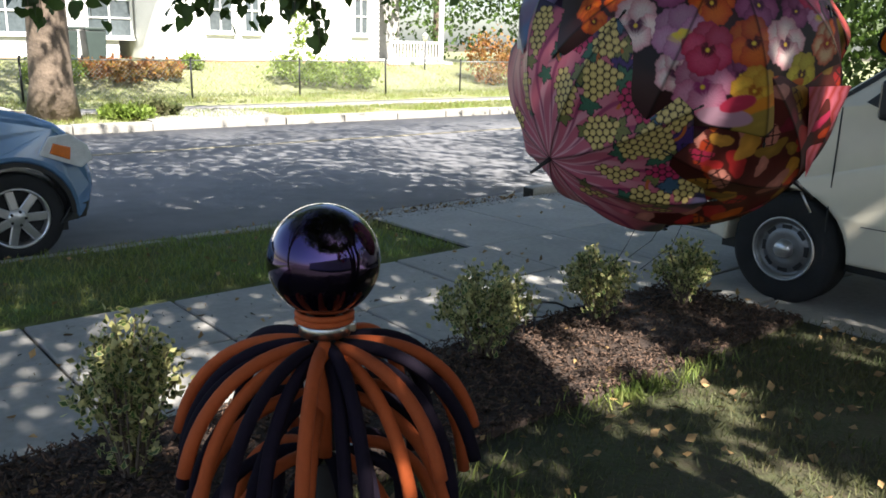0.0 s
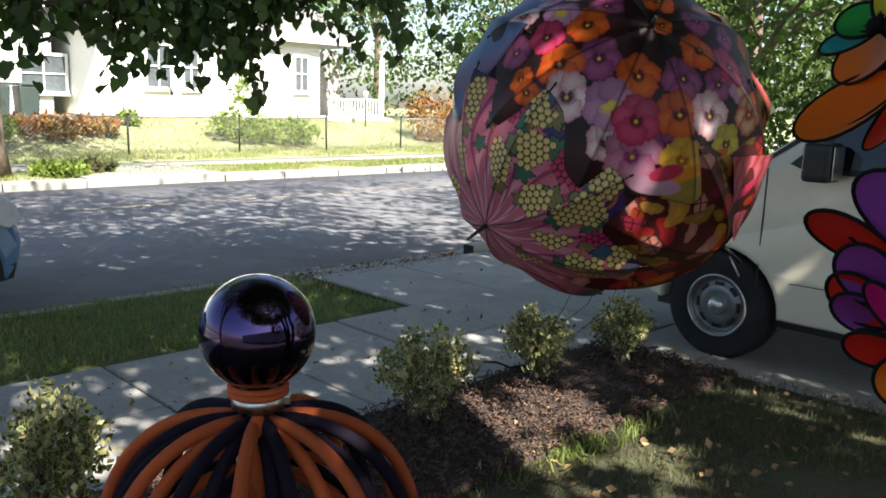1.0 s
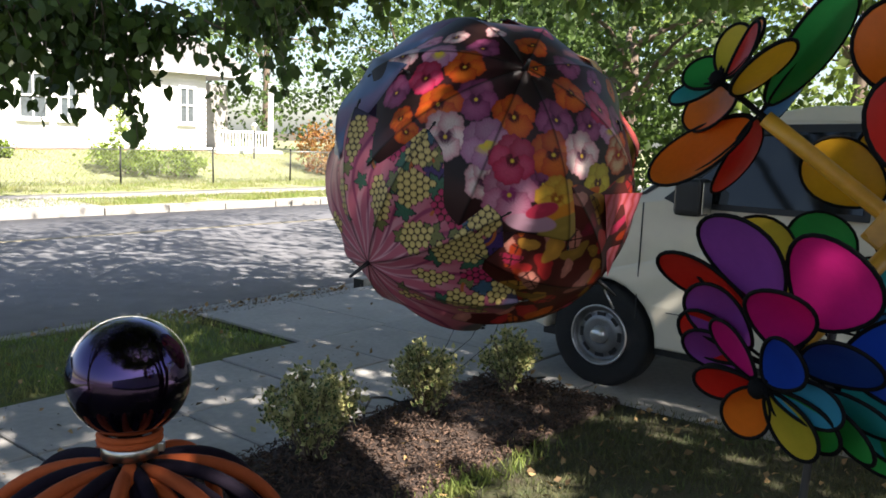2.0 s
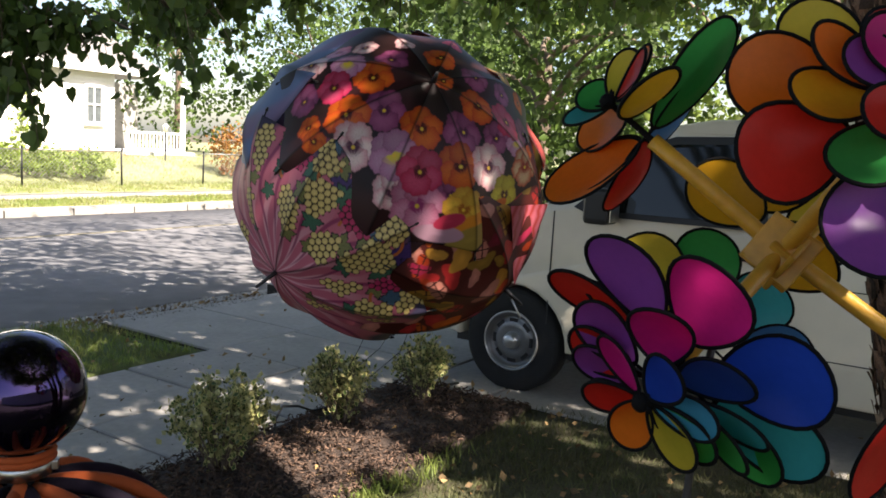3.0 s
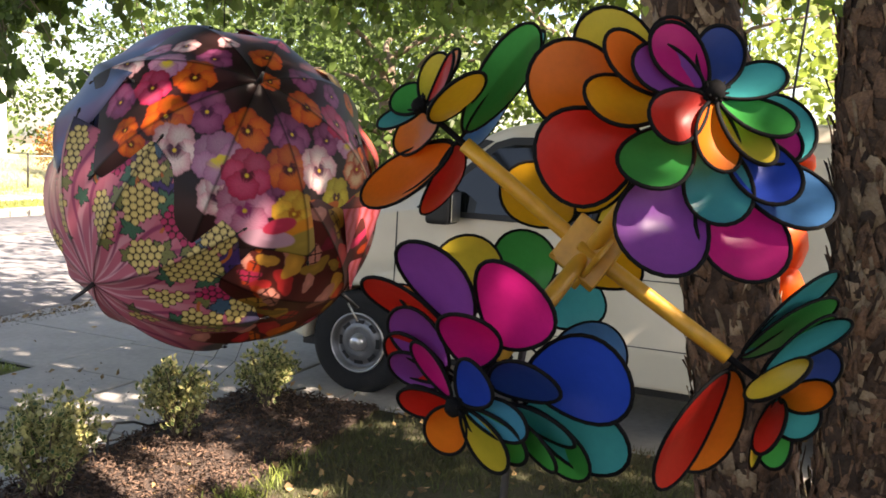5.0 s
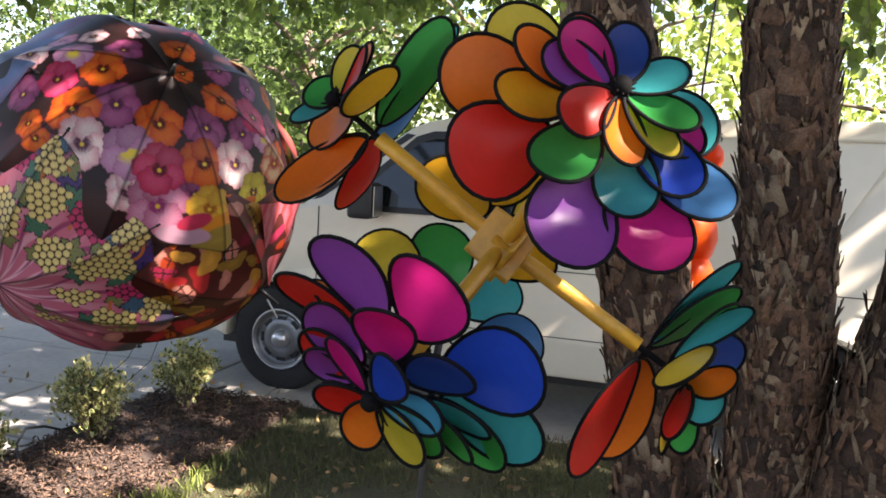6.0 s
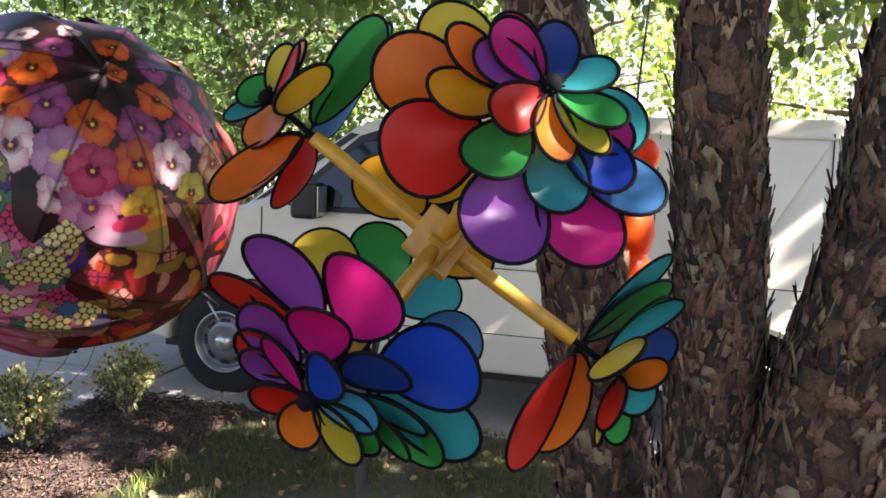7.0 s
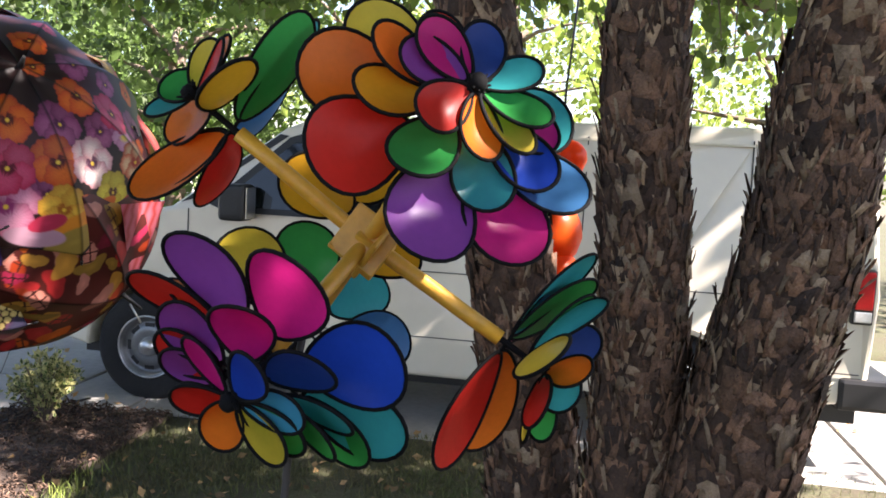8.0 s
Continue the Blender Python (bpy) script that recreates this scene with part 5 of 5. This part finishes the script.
prof = [(-1.90, .45)] + arch(-.78, .36, .43) + arch(2.76, .36, .44) + [(3.45, .42), (3.62, .52), (3.64, .78), (3.54, 1.08), (3.34, 1.19), (2.60, 1.37), (1.84, 1.93), (1.72, 1.98), (1.45, 2.03), (-1.2, 2.075), (-1.78, 2.05), (-1.87, 1.97), (-1.93, 1.1)]
# here y runs to the far side as minus
bm = shell(prof, -1.95, 0.0, vlean, .035)
part("body", bm, M_VAN, van, "cream white painted body")


def vside(name, pts, mat, off=.004, th=.008, label="", parent=None):
    """A thin panel on the near side, following its lean."""
    bm = bmesh.new()
    mid = -.975
    f = [bm.verts.new((x, mid + (0 - mid) * (1 - vlean(x, z)) + off, z)) for x, z in pts]
    g = [bm.verts.new(v.co + Vector((0, -th - off, 0))) for v in f]
    bm.faces.new(f)
    for i in range(len(f)):
        j = (i + 1) % len(f)
        bm.faces.new((f[i], g[i], g[j], f[j]))
    bmesh.ops.recalc_face_normals(bm, faces=bm.faces)
    return part(name, bm, mat, parent or van, label)


win = vside("side_window", [(1.05, 1.35), (2.20, 1.35), (2.33, 1.40), (1.80, 1.87), (1.68, 1.91), (1.05, 1.93)], M_BLACK, .006, label="black window surround")
vside("pane", [(1.09, 1.39), (2.13, 1.39), (2.22, 1.43), (1.77, 1.83), (1.66, 1.86), (1.09, 1.88)], M_CARGLASS, .012, label="dark glass pane", parent=win)
vside("windscreen_edge", [(2.46, 1.42), (2.53, 1.40), (1.87, 1.89), (1.81, 1.88)], M_BLACK, .005)
for pts in ([(2.47, .55), (2.478, .55), (2.478, 1.36), (2.47, 1.36)], [(.98, .40), (.988, .40), (.988, 1.95), (.98, 1.95)], [(-.16, .40), (-.152, .40), (-.152, 1.97), (-.16, 1.97)], [(-1.16, .85), (-1.152, .85), (-1.152, 1.99), (-1.16, 1.99)],
            [(-1.68, 1.05), (.96, 1.05), (.96, 1.056), (-1.68, 1.056)], [(-1.85, .62), (-1.3, .62), (-1.3, .626), (-1.85, .626)], [(-.3, .62), (2.25, .62), (2.25, .626), (-.3, .626)]):
    vside("seam", pts, M_BLACK, .002, .004)
vside("roof_gutter", [(-1.8, 1.955), (1.66, 1.935), (1.66, 1.95), (-1.8, 1.97)], M_VAN, .014, .02)
bm = bmesh.new()
box(bm, (-.085, -.02, -.12), (.095, .19, .12), pose(2.07, .03, 1.43), .04, 3)
mirror = part("wing_mirror", bm, M_BLACK, van, "black wing mirror")
bm = bmesh.new()
box(bm, (-.004, .02, -.10), (.004, .17, .10), pose(1.975, .03, 1.43), .003, 1)
part("mirror_glass", bm, M_STEEL, mirror)
bm = bmesh.new()
box(bm, (1.12, -.005, 1.16), (1.28, .022, 1.20), None, .008)
part("door_handle", bm, M_BLACK, van)
bm = bmesh.new()
box(bm, (-1.895, -.05, .93), (-1.775, .012, 1.26), None, .012)
tl = part("tail_lamp", bm, M_BLACK, van, "dark framed tail lamp")
bm = bmesh.new()
box(bm, (-1.885, -.02, 1.02), (-1.785, .02, 1.25), None, .008)
part("red_lens", bm, M_LAMP_RED, tl)
bm = bmesh.new()
box(bm, (-1.885, -.02, .945), (-1.785, .018, 1.01), None, .008)
part("clear_lens", bm, M_LAMP_CLEAR, tl)
bm = bmesh.new()
box(bm, (-.75, -.03, 1.265), (-.66, .008, 1.30), None, .006)
part("marker_lamp", bm, M_AMBER, van)
bm = bmesh.new()
box(bm, (-2.08, -1.9, .40), (-1.74, .02, .60), None, .03)
part("rear_bumper", bm, M_BLACK, van, "dark rear bumper")
bm = bmesh.new()
box(bm, (3.30, -1.95, .40), (3.72, .012, .62), None, .05, 3)
part("front_bumper", bm, M_BLACK, van, "black front bumper")
bm = bmesh.new()
box(bm, (-1.9, -1.8, .28), (3.3, -.15, .5), None, .0)
part("underbody", bm, M_BLACK, van)
for x in (2.76, -.78):
    for y, s in ((-.02, 1),):
        wheel_m = wheel(van, 0, 0, 0, .385, .215, .24, False, 0)
    for k in [c for c in van.children if c.name.startswith("wheel") and not c.get("set")]:
        k.matrix_basis = pose(x, -.03, .375, 0, 0, 180)
        k["set"] = 1
for k in van.children:
    if k.get("set"):
        del k["set"]

# ---- blue car at the kerb: x forward along the street ----
car = empty("car", Matrix.Translation(uv(0, 7.0, -0.07)) @ GRID, "light blue SUV with silver alloy wheels parked at the kerb", "car")


def clean(x, z):
    return (.10 * max(0, (z - .95) / .7)) + (.30 * max(0, (x - 1.72) / .52) ** 2.6)


cprof = [(-2.3, .45)] + arch(-1.12, .36, .42) + arch(1.56, .36, .43) + [(2.02, .28), (2.14, .34), (2.21, .55), (2.20, .66), (2.13, .82), (2.02, .97), (1.88, 1.08), (1.70, 1.155), (1.40, 1.22), (.80, 1.30), (.55, 1.35), (-.15, 1.75), (-.6, 1.79), (-1.9, 1.74), (-2.25, 1.2)]
bm = shell(cprof, 0.0, 1.82, clean, .05)
for f in bm.faces:
    f.smooth = abs(f.normal.y) < .9
part("body", bm, M_CAR, car, "light blue metallic body")
bm = shell([(1.74, .84), (2.06, .72), (2.16, .78), (2.12, .90), (1.98, 1.0), (1.82, .98)], -.012, .5, clean, .01)
lampc = part("headlight", bm, M_LAMP_CLEAR, car, "clear headlight")
bm = shell([(1.82, .85), (1.97, .79), (1.98, .89), (1.85, .93)], -.022, .3, clean, .006)
part("amber_lens", bm, M_AMBER, lampc, "amber indicator lens")
bm = shell([(1.86, .28), (2.10, .30), (2.14, .42), (1.96, .42)], -.006, 1.82, clean, .01)
part("lower_bumper", bm, M_BLACK, car, "dark lower bumper")
bm = shell([(2.02, .46), (2.185, .50), (2.19, .58), (2.08, .60)], .1, 1.7, clean, .01)
part("grille_trim", bm, M_BLACK, car)
bm = shell([(.42, 1.30), (.50, 1.32), (-.18, 1.70), (-.55, 1.73), (-1.8, 1.68), (-2.0, 1.28)], -.004, 1.824, clean, .0)
part("side_window", bm, M_CARGLASS, car, "dark side glass")
bm = bmesh.new()
box(bm, (-2.0, .12, .2), (1.95, 1.7, .55))
part("underbody", bm, M_BLACK, car)
for x in (1.56, -1.12):
    wheel(car, x, .03, .35, .355, .24, .2, True, 7)
bm = shell(arch(1.56, .36, .435) + arch(1.56, .36, .40, 0, 180), -.006, .25, clean, .0)
part("arch_trim", bm, M_BLACK, car, "dark wheel arch trim")

# ---- added unseen wall that closes the yard and darkens it ----
tagged(boxed("wall_behind", (-14, -7.2, 0), (4.8, -7.0, 3.2), M_SIDING_GREY, m=GRID), "added plain wall, out of view, closing the yard", "wall", kind="structure")

# ---- variegated shrubs in the mulch bed ----
M_VARIEG = material("cream_leaf_edge", (0.52, 0.49, 0.20), 0.5, scale=9, vary=0.3, transl=0.25, island=0.35)
M_VARIEG_IN = material("green_leaf_heart", (0.06, 0.11, 0.02), 0.5, scale=9, vary=0.3, transl=0.15, island=0.35)


def euonymus(at_, rx, ry, rz, n, label):
    t = empty("euonymus", Matrix.Translation(at_), label, "shrub", "variegated shrubs in the mulch")
    bm = bmesh.new()
    ends = []
    for i in range(34):
        a, k = random.uniform(0, 6.28), random.uniform(.15, 1) ** .6
        top = Vector((rx * k * math.cos(a), ry * k * math.sin(a), rz * (2.0 - .75 * k * k) * random.uniform(.72, 1.1)))
        low = Vector((top.x * .15, top.y * .15, -.02))
        pts = [low.lerp(top, s) + Vector((0, 0, .06 * math.sin(s * 3))) for s in (0, .3, .6, .85, 1)]
        tube(bm, pts, [.006, .005, .004, .003, .002], 5, cap=False)
        ends.append(pts)
    tagged(part("stem_work", bm, M_BARK, t), kind="stuff")
    spots, size = [], []
    for i in range(n):
        pts = random.choice(ends)
        f = (random.random() ** .55) * 3.999
        j = int(f)
        spots.append(pts[j].lerp(pts[j + 1], f - j) + Vector((random.gauss(0, .03), random.gauss(0, .03), random.gauss(0, .025))))
        size.append(random.uniform(.024, .045))
    spots = np.array(spots)
    global RNG
    keep = RNG.bit_generator.state
    tagged(scatter("cream_foliage", spots, np.array(size), LEAF, M_VARIEG, (0, 0, .7), .8, t), "cream edges of the leaves", kind="stuff")
    RNG.bit_generator.state = keep
    inner = (LEAF[0] * np.array([.84, .66, 1]) + np.array([.07, 0, .012]), LEAF[1])
    tagged(scatter("green_foliage", spots, np.array(size), inner, M_VARIEG_IN, (0, 0, .7), .8, t), "green hearts of the leaves", kind="stuff")


euonymus(uv(2.95, 3.15, .04), .27, .27, .245, 2300, "rounded variegated evergreen shrub in bark mulch")
euonymus(uv(3.93, 3.16, .04), .21, .21, .215, 1800, "variegated evergreen shrub with sunlit cream leaves")
euonymus(uv(4.68, 3.08, .04), .19, .19, .205, 1500, "small variegated shrub near the driveway")
euonymus(uv(0.98, 3.02, .04), .20, .20, .31, 2100, "upright variegated shrub beside the foam ornament")

# ---- mulch, grass, fallen leaves, cable ----
CHIP = (np.array([(-.5, -.12, 0), (.5, -.16, .05), (.55, .1, .1), (-.45, .14, .04), (0, 0, -.12)], float), np.array([(0, 1, 2), (0, 2, 3), (0, 4, 1), (1, 4, 2), (2, 4, 3), (3, 4, 0)]))


def over(n, u0, u1, v0, v1, z=0.0):
    a, b = RNG.uniform(u0, u1, n), RNG.uniform(v0, v1, n)
    return np.stack([a * U.x + b * V.x, a * U.y + b * V.y, np.full(n, z)], 1)


p = over(15000, -.5, 5.05, 2.42, 3.44, .045)
p[:, 2] += RNG.uniform(-.012, .022, len(p))
tagged(scatter("bark_mulch", p, RNG.uniform(.012, .045, len(p)), CHIP, M_CHIP, (1, 0, 0), 1.0), "loose brown bark chips", "mulch", kind="stuff")
g = np.concatenate([over(14000, -.6, 5.3, -3.0, 0, -.01), over(52000, .6, 5.2, 0, 2.46, -.01)])
keep = np.array([noise.noise(Vector((x * 1.3, y * 1.3, 0))) for x, y, _ in g]) > RNG.uniform(-.6, .35, len(g))
g = g[keep]
tagged(scatter("lawn_grass", g, RNG.uniform(.03, .075, len(g)), BLADE, M_BLADE_DRY_SHADED, (0, 0, 1), .5), "sparse yard grass, green and straw", "grass", kind="stuff")
g = over(24000, -3.0, 4.55, 5.2, 6.8, 0.0)
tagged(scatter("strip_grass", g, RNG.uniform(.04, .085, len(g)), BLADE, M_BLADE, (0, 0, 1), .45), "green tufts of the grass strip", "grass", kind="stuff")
g = np.concatenate([over(260, 2.7, 4.1, 2.25, 2.5, 0), over(120, 3.1, 3.5, 2.3, 2.42, 0), over(300, 1.2, 2.2, 1.6, 2.3, 0)])
tagged(scatter("tall_tufts", g, RNG.uniform(.05, .11, len(g)), BLADE, M_BLADE, (0, 0, 1), .45), "taller tufts along the mulch edge", "grass", kind="stuff")
g = over(26000, 1.0, 26, 16.35, 18.2, .04)
g2 = over(26000, 2.0, 26, 19.7, 24, .05)
g3 = over(26000, 2.0, 26, 22.2, 27.0, .05)
k = np.clip(((g3 @ np.array(V)) - 22.2) / 4.8, 0, 1)
g3[:, 2] += .82 * k * k * (3 - 2 * k)
g = np.concatenate([g, g2, g3])
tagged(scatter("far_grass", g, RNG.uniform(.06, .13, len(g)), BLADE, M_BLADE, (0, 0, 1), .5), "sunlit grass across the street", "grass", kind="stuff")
M_DEAD = material("dead_leaf", (0.30, 0.19, 0.08), 0.8, scale=8, vary=0.4, island=0.6)
g = np.concatenate([over(900, 0, 5.2, -.5, 3.4, .03), over(60, 0, 5, 3.45, 5.1, .02), over(700, -1, 7.5, 6.6, 7.1, -.055), over(70, 5.2, 8.5, -2.5, 6, .02), over(90, -2, 4.5, 5.2, 6.8, .05)])
tagged(scatter("fallen_leaves", g, RNG.uniform(.03, .065, len(g)), LEAF, M_DEAD, (1, 0, .1), .7), "dry brown fallen leaves and grit", "leaves", kind="stuff")
M_GRIT = material("gutter_grit", (0.10, 0.075, 0.05), 0.95, scale=10, vary=0.4, island=0.5)
g = np.concatenate([over(2600, 1.5, 7.0, 6.8, 7.2, -.06), over(500, 4.6, 7.2, 6.45, 6.75, .01), over(260, .5, 4.7, 3.5, 5.1, .02)])
tagged(scatter("gutter_debris", g, RNG.uniform(.006, .022, len(g)), CHIP, M_GRIT, (1, 0, 0), 1.0), "brown grit and twigs lying in the gutter", "debris", kind="stuff")
bm = bmesh.new()
tube(bm, [uv(3.45, 3.25, .05), uv(3.5, 3.3, .13), uv(3.62, 3.36, .17), uv(3.8, 3.4, .12), uv(3.95, 3.42, .05), uv(4.4, 3.3, .045), uv(4.9, 3.2, .04), uv(5.2, 3.1, .03)], .008, 6)
tagged(part("cable", bm, M_BLACK), "black cable looping out of the mulch", "cable")
